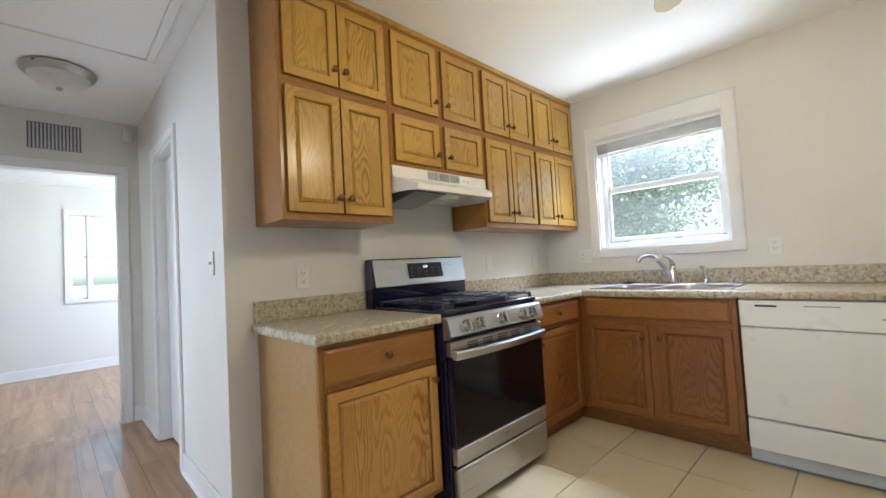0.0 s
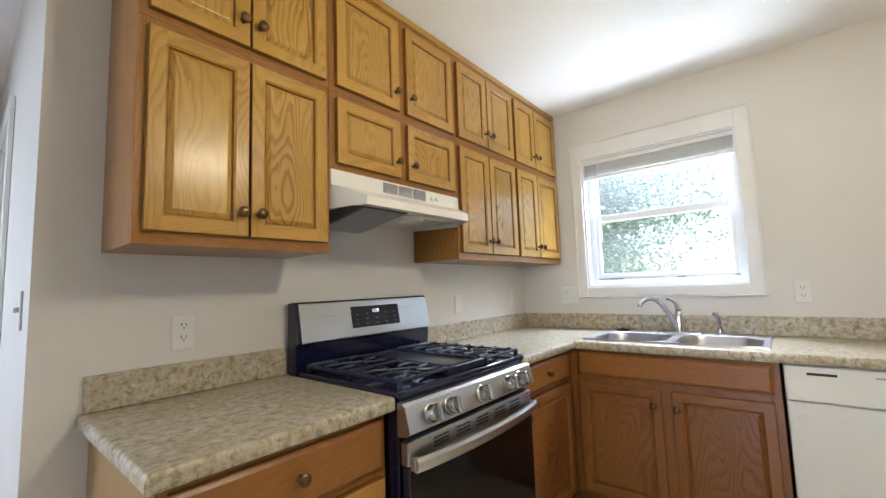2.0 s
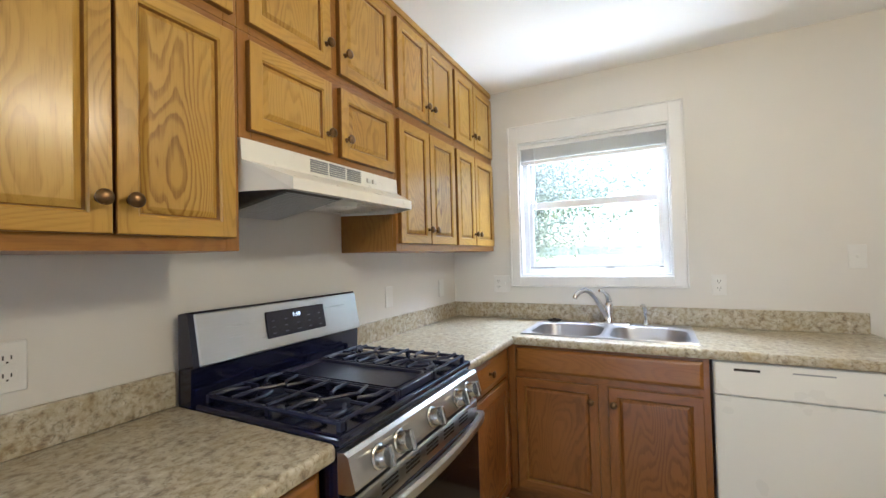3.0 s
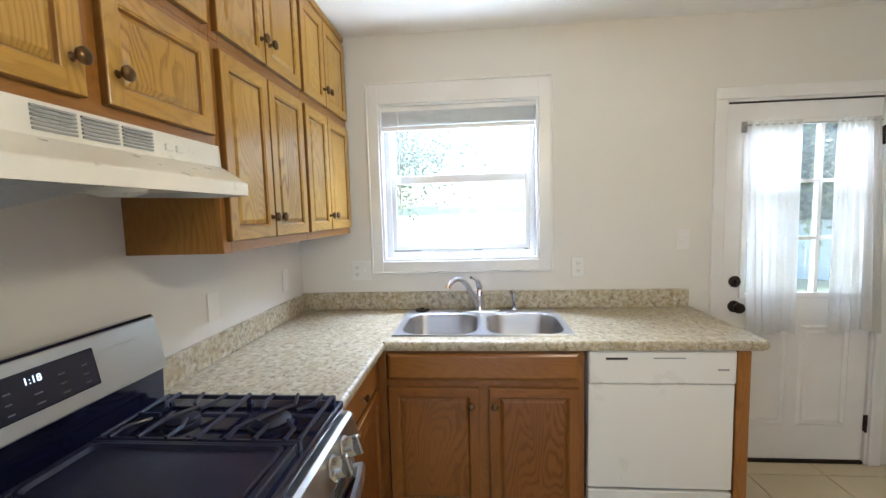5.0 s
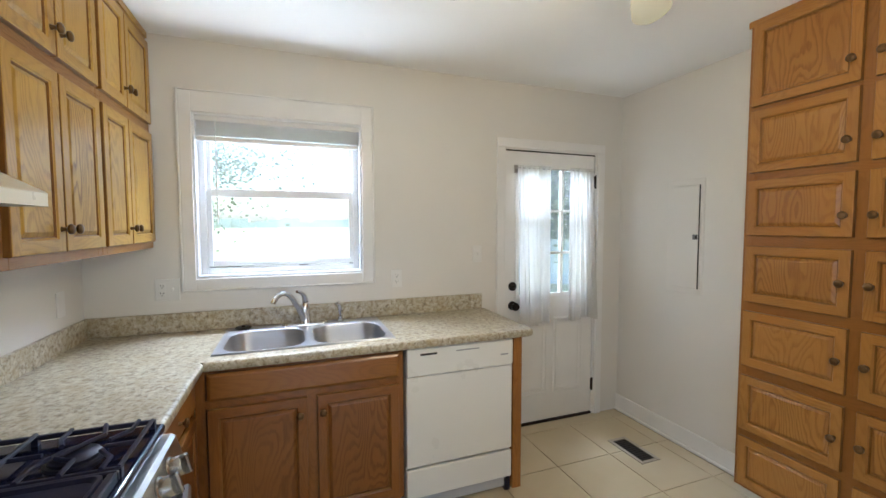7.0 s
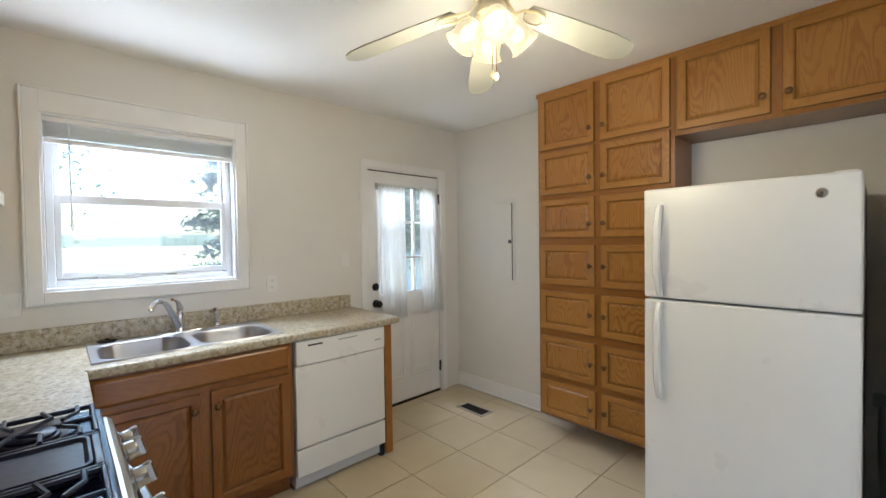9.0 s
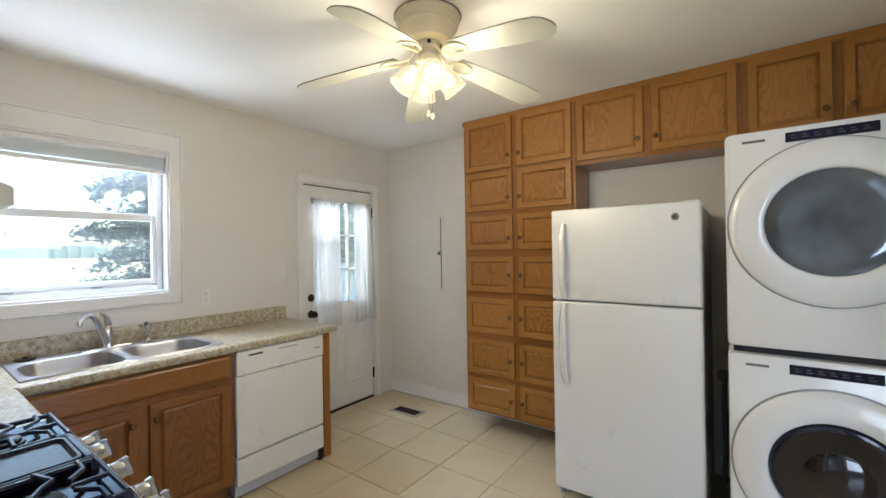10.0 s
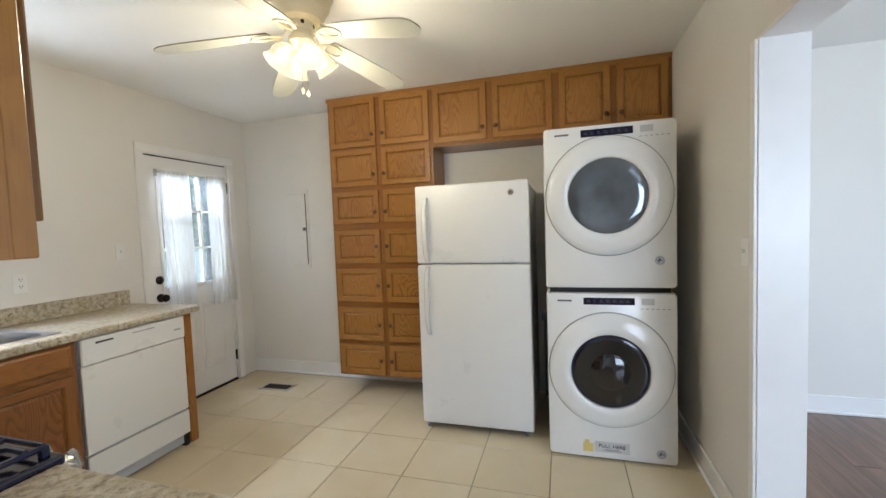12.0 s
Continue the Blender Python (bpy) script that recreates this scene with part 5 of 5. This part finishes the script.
# ---- refrigerator ----
fr = thing("refrigerator", (-2.07, -3.4, 0), 180, label="white top-freezer refrigerator with two white handles, doors closed", category="refrigerator")
FW, FD = 0.75, 0.75
boxes("body", [(0.004, FW - 0.004, -0.675, 0, 0.04, 1.645)], SIDEGREY, fr, bevel=0.004)
boxes("door_gasket", [(0.012, FW - 0.012, -0.685, -0.675, 0.05, 1.635)], GREY, fr)
for nm, z0, z1, h0, h1 in (("freezer_door", 1.141, 1.660, 1.155, 1.58), ("fridge_door", 0.045, 1.132, 0.66, 1.122)):
    bm = bmesh.new()
    box(bm, 0, FW, -FD, -0.685, z0, z1, 0.012, 0, 3)
    d = part(nm, bm, FRIDGE, fr, smooth=True)
    bm = bmesh.new()
    rows = []
    for i in range(13):
        u = i / 12
        z = h0 + (h1 - h0) * u
        y = -FD - 0.012 - 0.042 * min(1, 4 * u, 4 * (1 - u)) ** 0.6
        hw = 0.013 + 0.004 * math.sin(math.pi * u)
        rows.append([bm.verts.new((0.075 + a, y + b, z)) for a, b in ((-hw, 0.014), (-hw, 0.002), (-hw * 0.6, -0.006), (hw * 0.6, -0.006), (hw, 0.002), (hw, 0.014))])
    for a, b in zip(rows, rows[1:]):
        for i in range(6):
            bm.faces.new((a[i], a[(i + 1) % 6], b[(i + 1) % 6], b[i]))
    bm.faces.new(rows[0])
    bm.faces.new(rows[-1])
    box(bm, 0.064, 0.086, -FD - 0.016, -FD + 0.002, h0, h0 + 0.03, 0.004)
    box(bm, 0.064, 0.086, -FD - 0.016, -FD + 0.002, h1 - 0.03, h1, 0.004)
    part("handle", bm, ENAMEL, d, "white curved handle", smooth=True)
    if nm == "freezer_door":
        bm = bmesh.new()
        lathe(bm, [(0.019, 0), (0.019, 0.003), (0.015, 0.004), (0.002, 0.004)], Matrix.Translation((0.64, -FD, 1.588)) @ pose(0, 0, 0, 90), 24)
        bd = part("badge", bm, NICKEL, d, smooth=True)
        bm = bmesh.new()
        for k in range(10):
            a_ = k * math.tau / 10
            bx, bz = 0.64 + 0.0125 * math.cos(a_), 1.588 + 0.0125 * math.sin(a_)
            box(bm, bx - 0.0016, bx + 0.0016, -FD - 0.0046, -FD - 0.0038, bz - 0.0016, bz + 0.0016)
        for k in (-0.0045, 0.0, 0.0045):
            box(bm, 0.634, 0.646, -FD - 0.0046, -FD - 0.0038, 1.588 + k - 0.0011, 1.588 + k + 0.0011)
        part("badge_relief", bm, BLACK, bd)
boxes("hinge_cover", [(0.67, 0.74, -0.72, -0.60, 1.645, 1.668)], FRIDGE, fr, bevel=0.004)
boxes("kick_grille", [(0.02, FW - 0.02, -0.675, -0.665, 0.012, 0.045)], DARK, fr)
for x in (0.03, 0.70):
    bm = bmesh.new()
    lathe(bm, [(0.014, 0), (0.014, 0.012), (0.006, 0.014), (0.006, 0.045)], Matrix.Translation((x, -0.70, 0)), 12)
    part("levelling_foot", bm, GREY, fr, smooth=True)

# ---- washer and dryer ----
def laundry(name, z, zh, label, cz, dark):
    t = thing(name, (-2.92, -3.30, z), 180, label=label, category="dryer" if "dryer" in name else "washing machine", group="stacked laundry pair")
    w, d = 0.688, 0.79
    bm = bmesh.new()
    box(bm, 0, w, -d + 0.03, 0, 0.012, zh, 0.010, 0, 3)
    part("cabinet", bm, ENAMEL, t, smooth=True)
    # front: a plate with a rounded outline
    bm = bmesh.new()
    out = rounded(0.0, w, 0.012, zh, 0.022)
    rings = [[bm.verts.new((cx_ * s + (1 - s) * w / 2, y, cz_ * s + (1 - s) * zh / 2)) for cx_, cz_ in out] for s, y in ((1, -d + 0.032), (1, -d + 0.010), (0.995, -d + 0.003), (0.985, -d))]
    for a, b in zip(rings, rings[1:]):
        for i in range(len(a)):
            bm.faces.new((a[i], a[(i + 1) % len(a)], b[(i + 1) % len(a)], b[i]))
    bm.faces.new(rings[-1])
    part("front_panel", bm, ENAMEL, t, smooth=True)
    m = Matrix.Translation((w / 2 - 0.004, -d, cz)) @ pose(0, 0, 0, 90)
    bm = bmesh.new()
    lathe(bm, [(0.336, 0.0005), (0.336, 0.0012), (0.326, 0.0012)], m, 72, caps=False)
    part("door_gap", bm, GREY, t)
    bm = bmesh.new()
    lathe(bm, [(0.329, 0.0), (0.329, 0.012), (0.322, 0.020), (0.30, 0.028), (0.255, 0.040), (0.225, 0.042), (0.212, 0.034), (0.208, 0.020)], m, 72, caps=False)
    dr = part("door", bm, ENAMEL, t, "round white door ring", smooth=True)
    bm = bmesh.new()
    if dark:
        lathe(bm, [(0.210, 0.022), (0.200, 0.036), (0.19, 0.038)], m, 64, caps=False)
        part("inner_ring", bm, BLACK, dr, smooth=True)
        bm = bmesh.new()
        lathe(bm, [(0.192, 0.037), (0.178, 0.040), (0.156, 0.034), (0.146, 0.014), (0.138, 0.016), (0.12, 0.030), (0.09, 0.044), (0.05, 0.053), (0.02, 0.056), (0.004, 0.0565)], m, 64)
        part("glass", bm, WASHGLASS, dr, smooth=True)
    else:
        lathe(bm, [(0.209, 0.022), (0.2, 0.026), (0.15, 0.026), (0.004, 0.026)], m, 64)
        part("glass", bm, DRUMGLASS, dr, smooth=True)
    cpz = zh - 0.052
    boxes("display_strip", [(0.205, 0.475, -d - 0.0025, -d, cpz - 0.012, cpz + 0.028)], BLACK, t, bevel=0.001)
    bm = bmesh.new()
    for i in range(7):
        x = 0.222 + i * 0.035
        box(bm, x, x + 0.02, -d - 0.0032, -d - 0.0024, cpz + 0.002, cpz + 0.0045)
        box(bm, x, x + 0.014, -d - 0.0032, -d - 0.0024, cpz + 0.012, cpz + 0.0145)
    part("display_marks", bm, INK, t)
    boxes("touch_pad", [(0.51, 0.575, -d - 0.0015, -d, cpz - 0.010, cpz + 0.026)], SIDEGREY, t)
    bm = bmesh.new()
    for i in range(6):
        x = 0.505 + i * 0.027
        box(bm, x, x + 0.014, -d - 0.0012, -d + 0.0003, cpz - 0.034, cpz - 0.030)
    part("button_marks", bm, GREY, t)
    boxes("maker_mark", [(0.062, 0.140, -d - 0.0012, -d + 0.0003, cpz + 0.004, cpz + 0.014)], INK, t)
    bz = 0.165 if not dark else 0.072
    bm = bmesh.new()
    lathe(bm, [(0.026, 0.0), (0.026, 0.0015), (0.002, 0.0015)], Matrix.Translation((w - 0.085, -d, bz)) @ pose(0, 0, 0, 90), 28)
    st_ = part("round_sticker", bm, SILVERP, t)
    bars = [(w - 0.098, w - 0.072, -d - 0.0022, -d - 0.0014, bz - 0.003, bz + 0.003), (w - 0.096, w - 0.088, -d - 0.0022, -d - 0.0014, bz - 0.010, bz - 0.004), (w - 0.094, w - 0.080, -d - 0.0022, -d - 0.0014, bz + 0.005, bz + 0.011)]
    for j in range(14):
        a_ = j * math.tau / 14
        bars.append((w - 0.085 + 0.0195 * math.cos(a_) - 0.002, w - 0.085 + 0.0195 * math.cos(a_) + 0.002, -d - 0.0022, -d - 0.0014, bz + 0.0195 * math.sin(a_) - 0.002, bz + 0.0195 * math.sin(a_) + 0.002))
    boxes("sticker_print", bars, BLUE, st_)
    return t


wsh = laundry("washing_machine", 0.0, 0.975, "white front-loading washing machine with a dark round door glass", 0.535, True)
lb = boxes("service_label", [(0.255, 0.44, -0.7915, -0.79, 0.048, 0.112)], SILVERP, wsh)
boxes("yellow_tag", [(0.190, 0.245, -0.7915, -0.79, 0.045, 0.095), (0.198, 0.225, -0.7915, -0.79, 0.095, 0.116)], YELLOW, wsh)
words("label_words", "PULL HERE", 0.030, pose(0.347, -0.792, 0.086, 90), BLACK, lb)
boxes("label_lines", [(0.31, 0.385, -0.7922, -0.7914, 0.066, 0.069), (0.30, 0.395, -0.7922, -0.7914, 0.058, 0.061)], INK, lb)
for x in (0.05, 0.64):
    boxes("foot", [(x - 0.02, x + 0.02, -0.75, -0.71, 0, 0.013)], GREY, wsh)
dry = laundry("dryer", 0.995, 0.925, "white front-loading dryer with a round window, stacked on the washer", 0.528, False)
boxes("spacer", [(0.02, 0.668, -0.74, -0.02, -0.02, 0.012)], DARK, dry)
# hose and cord in the gap beside the fridge
hs = thing("drain_hose", (0, 0, 0), label="grey drain hose and supply hoses behind the appliances", category="hose")
bm = bmesh.new()
tube(bm, [(-2.875, -3.41, 0.62), (-2.872, -3.40, 0.45), (-2.878, -3.38, 0.2), (-2.87, -3.36, 0.05), (-2.88, -3.30, 0.02)], 0.014, 8)
part("hose", bm, GREY, hs, smooth=True)
bm = bmesh.new()
box(bm, -2.905, -2.84, -3.445, -3.40, 0.60, 0.66, 0.006)
part("valve_box", bm, GREY, hs)

# ---- ceiling fan ----
fan = thing("ceiling_fan", (FAN[0], FAN[1], H), label="white five-blade flush ceiling fan with four lit glass shades", category="ceiling fan")
bm = bmesh.new()
lathe(bm, [(0.146, 0), (0.146, -0.014), (0.138, -0.020), (0.136, -0.044), (0.130, -0.048), (0.132, -0.055), (0.124, -0.062), (0.118, -0.068), (0.112, -0.090), (0.095, -0.112), (0.06, -0.120), (0.004, -0.121)], seg=56)
part("motor_housing", bm, FANW, fan, smooth=True)
bm = bmesh.new()
lathe(bm, [(0.1475, -0.001), (0.150, -0.004), (0.1475, -0.009)], seg=56, caps=False)
part("ceiling_rim", bm, DUST, fan)
bm = bmesh.new()
lathe(bm, [(0.056, -0.120), (0.058, -0.148), (0.048, -0.154), (0.046, -0.180), (0.060, -0.188), (0.062, -0.212), (0.040, -0.228), (0.012, -0.234), (0.006, -0.246)], seg=32)
part("light_kit_body", bm, FANW, fan, smooth=True)
for a in range(5):
    bm = bmesh.new()
    lathe(bm, [(0.009, 0), (0.009, 0.004), (0.001, 0.004)], pose(0, 0, 0, 0, 0, a * 72 + 60) @ Matrix.Translation((0.057, 0, -0.135)) @ pose(0, 0, 0, 0, 90, 0), 10)
    part("screw", bm, BRONZE, fan)


def blade_z(x):
    return -0.190 - 0.195 * max(0.0, x - 0.14)


for i in range(5):
    mi = pose(0, 0, 0, 0, 0, 28 + 72 * i)
    bm = bmesh.new()
    pit = math.tan(radians(-10))
    tube(bm, [(0.05, 0, -0.130), (0.085, 0.0, blade_z(0.1) + 0.008)] + [(x, y, blade_z(x) + y * pit - 0.004) for x, y in ((0.12, 0.026), (0.165, 0.036), (0.205, 0.026), (0.22, 0.0), (0.205, -0.026), (0.165, -0.036), (0.12, -0.026), (0.09, 0.0))], 0.008, 8, flat=0.5)
    bmesh.ops.transform(bm, matrix=mi, verts=bm.verts)
    b = bmesh.new()
    outl = [(0.150, -0.045), (0.30, -0.058), (0.50, -0.066), (0.575, -0.060), (0.602, -0.045), (0.618, -0.018), (0.622, 0.0), (0.618, 0.018), (0.602, 0.045), (0.575, 0.060), (0.50, 0.066), (0.30, 0.058), (0.150, 0.045), (0.135, 0.0)]
    top = [b.verts.new((x, y, blade_z(x) + 0.003 + y * pit)) for x, y in outl]
    bot = [b.verts.new((x, y, blade_z(x) + 0.009 + y * pit)) for x, y in outl]
    b.faces.new(top)
    b.faces.new(bot)
    for k in range(len(outl)):
        f = b.faces.new((top[k], top[(k + 1) % len(outl)], bot[(k + 1) % len(outl)], bot[k]))
        f.material_index = 1 if outl[k][1] > 0.01 or outl[k][0] > 0.6 else 0
    bmesh.ops.transform(b, matrix=mi, verts=b.verts)
    bl = part("blade", b, [FANB, DUST], fan, "white fan blade with a dusty edge")
    part("blade_iron", bm, FANW, bl, smooth=True)
for i, (c, s_) in enumerate(GLOBES):
    m = Matrix.Translation((0.050 * c, 0.050 * s_, -0.225)) @ pose(0, 0, 0, 0, 0, GLOBE_TURN + 90 * i) @ pose(0, 0, 0, 0, 180 - 38, 0)
    bm = bmesh.new()
    lathe(bm, [(0.018, -0.015), (0.020, 0.012), (0.025, 0.02)], m, 16)
    arm = part("socket", bm, FANW, fan, smooth=True)
    bm = bmesh.new()
    for prof in ([(0.024, 0.014), (0.036, 0.026), (0.047, 0.05), (0.050, 0.075), (0.048, 0.095), (0.053, 0.112), (0.061, 0.122)], [(0.058, 0.122), (0.050, 0.111), (0.045, 0.095), (0.047, 0.075), (0.044, 0.05), (0.033, 0.028)]):
        lathe(bm, prof, m, 32, caps=False)
    sh = part("glass_shade", bm, FROST, fan, "lit frosted glass tulip shade", smooth=True)
    bm = bmesh.new()
    lathe(bm, [(0.012, 0.022), (0.014, 0.034), (0.024, 0.054), (0.027, 0.072), (0.02, 0.089), (0.004, 0.096)], m, 20)
    bb = part("light_bulb", bm, BULB, sh, smooth=True)
    bb.visible_shadow = False
for x, y, l in ((0.03, -0.035, 0.40), (-0.035, 0.02, 0.44)):
    bm = bmesh.new()
    tube(bm, [(x, y, -0.225), (x, y, -l)], 0.0014, 5)
    ch = part("pull_chain", bm, BRASS, fan)
    bm = bmesh.new()
    lathe(bm, [(0.003, 0), (0.008, -0.008), (0.009, -0.018), (0.005, -0.028), (0.002, -0.03)], Matrix.Translation((x, y, -l)), 10)
    part("pull_bob", bm, BOB, ch, smooth=True)

# ---- outdoors ----
bm = bmesh.new()
g = 1500
bm.faces.new([bm.verts.new(p) for p in ((-g, -g, -0.45), (g, -g, -0.45), (g, g, -0.45), (-g, g, -0.45))])
part("ground", bm, GRASS, kind="structure")


def tree(name, x, y, h, r, label, seed, conifer=False):
    rnd = random.Random(seed)
    t = thing(name, (x, y, -0.45), label=label, category="tree")
    bm = bmesh.new()
    tube(bm, [(0, 0, 0), (0.05, 0.02, h * 0.3), (-0.05, 0.05, h * 0.6), (0, 0, h * 0.93)], [0.22, 0.17, 0.11, 0.02], 10)
    limbs = []
    for i in range(120 if conifer else 26):
        a = rnd.uniform(0, 6.283)
        f = rnd.uniform(0.06, 0.95) if conifer else rnd.uniform(0.2, 0.85)
        z0 = h * f
        rr_ = r * (1.05 - f) * rnd.uniform(0.75, 1.1) if conifer else r * rnd.uniform(0.55, 1.0) * math.sin(math.pi * min(0.95, max(0.12, f))) ** 0.5
        dz = -0.12 * rr_ if conifer else rr_ * rnd.uniform(0.1, 0.5)
        tip = (rr_ * math.cos(a), rr_ * math.sin(a), z0 + dz)
        limbs.append(((0, 0, z0), tip))
        tube(bm, [(0, 0, z0), tuple(v * 0.5 + (0, 0, z0 * 0.5)[k] for k, v in enumerate(tip)), tip], [0.05, 0.03, 0.01], 5)
    part("trunk", bm, BARK, t)
    verts, faces = [], []
    for (ax, ay, az), (bx, by, bz) in limbs:
        for _ in range(190 if conifer else 1000):
            f = rnd.uniform(0.15, 1.05)
            sp_ = (0.14 + 0.20 * (1 - f)) * r * 0.6 if conifer else 0.34 * r * rnd.random() ** 0.5
            p = Vector((ax + (bx - ax) * f + rnd.gauss(0, sp_), ay + (by - ay) * f + rnd.gauss(0, sp_), az + (bz - az) * f + rnd.gauss(0, sp_ * (0.5 if conifer else 0.8))))
            s_ = rnd.uniform(0.07, 0.16) if conifer else rnd.uniform(0.06, 0.11)
            u = Vector((rnd.gauss(0, 1), rnd.gauss(0, 1), rnd.gauss(0, 0.6))).normalized()
            w = u.cross(Vector((rnd.gauss(0, 1), rnd.gauss(0, 1), rnd.gauss(0, 1)))).normalized() * (0.3 if conifer else 0.6)
            k = len(verts)
            verts += [tuple(p - u * s_), tuple(p + w * s_), tuple(p + u * s_), tuple(p - w * s_)]
            faces.append((k, k + 1, k + 2, k + 3))
    me = bpy.data.meshes.new("crown")
    me.from_pydata(verts, [], faces)
    me.materials.append(NEEDLE if conifer else LEAF)
    o = new("crown", me)
    o.parent = t
    return t


tree("broadleaf_tree", 14.0, 3.8, 9.0, 3.8, "broad green leafy tree standing in the yard beyond the sink window", 7)
tree("spruce_tree", 13.0, -5.6, 9.5, 2.2, "tall blue-green spruce tree with drooping boughs in the yard", 11, True)
tree("broadleaf_tree", 9.0, -10.2, 6.0, 2.2, "shady green tree beyond the back door", 13)
fence = thing("yard_fence", (8.5, -9.0, -0.45), 55, label="pale grey-blue board fence at the edge of the lawn", category="fence")
for i in range(26):
    boxes("board", [(-3.2 + i * 0.25, -2.96 + i * 0.25, -0.012, 0.012, 0.04, 1.5)], SIDING, fence)
boxes("rail", [(-3.2, 3.3, 0.012, 0.05, 0.3, 0.38), (-3.2, 3.3, 0.012, 0.05, 1.2, 1.28)], SIDING, fence)
bm = bmesh.new()
rnd = random.Random(21)
for i in range(150):
    a = radians(-75 + i)
    d = 420
    box(bm, d * math.cos(a) - 8, d * math.cos(a) + 8, d * math.sin(a) - 8, d * math.sin(a) + 8, -0.45, 4 + 5 * rnd.random())
# pale grey-green tone: distance haze is put into the colour
part("far_tree_line", bm, plain("hazed_far_trees", (0.30, 0.34, 0.31), 0.9, vary=0.1, scale=0.02, relief=0), kind="stuff", label="distant line of trees along the horizon")

# ---- floor pieces ----
floor = [o for o in scene.objects if o.name == "floor_slab"][0]
T, X0, Y0 = 0.4025, -0.9155, -2.105
mesh_of = {}
for i in range(-8, 4):
    for k in range(-4, 7):
        x0, x1 = max(-3.735, X0 + i * T + 0.0022), min(0.0, X0 + (i + 1) * T - 0.0022)
        y0, y1 = max(-3.417, Y0 + k * T + 0.0022), min(-0.002, Y0 + (k + 1) * T - 0.0022)
        if x1 - x0 < 0.01 or y1 - y0 < 0.01:
            continue
        key = (round(x1 - x0, 3), round(y1 - y0, 3))
        if key not in mesh_of:
            bm = bmesh.new()
            w, h = (x1 - x0) / 2, (y1 - y0) / 2
            rr = [[bm.verts.new((sx * (w - d), sy * (h - d), z)) for sx, sy in ((-1, -1), (1, -1), (1, 1), (-1, 1))] for d, z in ((0, -0.006), (0, -0.0012), (0.0015, 0.0))]
            for a, b in zip(rr, rr[1:]):
                for j in range(4):
                    bm.faces.new((a[j], a[(j + 1) % 4], b[(j + 1) % 4], b[j]))
            bm.faces.new(rr[-1])
            me = bpy.data.meshes.new("tile")
            bmesh.ops.recalc_face_normals(bm, faces=bm.faces)
            bm.to_mesh(me)
            bm.free()
            me.materials.append(TILE)
            mesh_of[key] = me
        o = new("tile", mesh_of[key])
        o.location = ((x0 + x1) / 2, (y0 + y1) / 2, 0)
        o.parent = floor

rnd = random.Random(9)
for (ax0, ax1, ay0, ay1), w, look_ in (((-3.735, -2.71, 0.0, 2.262), 0.095, PLANK), ((-3.638, -2.862, 2.262, 2.38), 0.095, PLANK), ((-5.5, -1.2, 2.38, 5.36), 0.14, PLANK), ((-6.2, -3.735, -3.43, -0.5), 0.12, PLANK_BROWN)):
    x = ax0
    while x < ax1 - 0.01:
        x2 = min(x + w, ax1)
        y = ay0
        while y < ay1 - 0.01:
            y2 = min(y + rnd.uniform(0.5, 1.5), ay1)
            key = (round(x2 - x, 3), round(y2 - y, 2), look_.name)
            if key not in mesh_of:
                bm = bmesh.new()
                box(bm, -(x2 - x) / 2 + 0.0006, (x2 - x) / 2 - 0.0006, -(y2 - y) / 2 + 0.0006, (y2 - y) / 2 - 0.0006, -0.006, 0.0)
                me = bpy.data.meshes.new("plank")
                bm.to_mesh(me)
                bm.free()
                me.materials.append(look_)
                mesh_of[key] = me
            o = new("plank", mesh_of[key])
            o.location = ((x + x2) / 2, (y + y2) / 2, 0)
            o.parent = wood_base
            y = y2
        x = x2
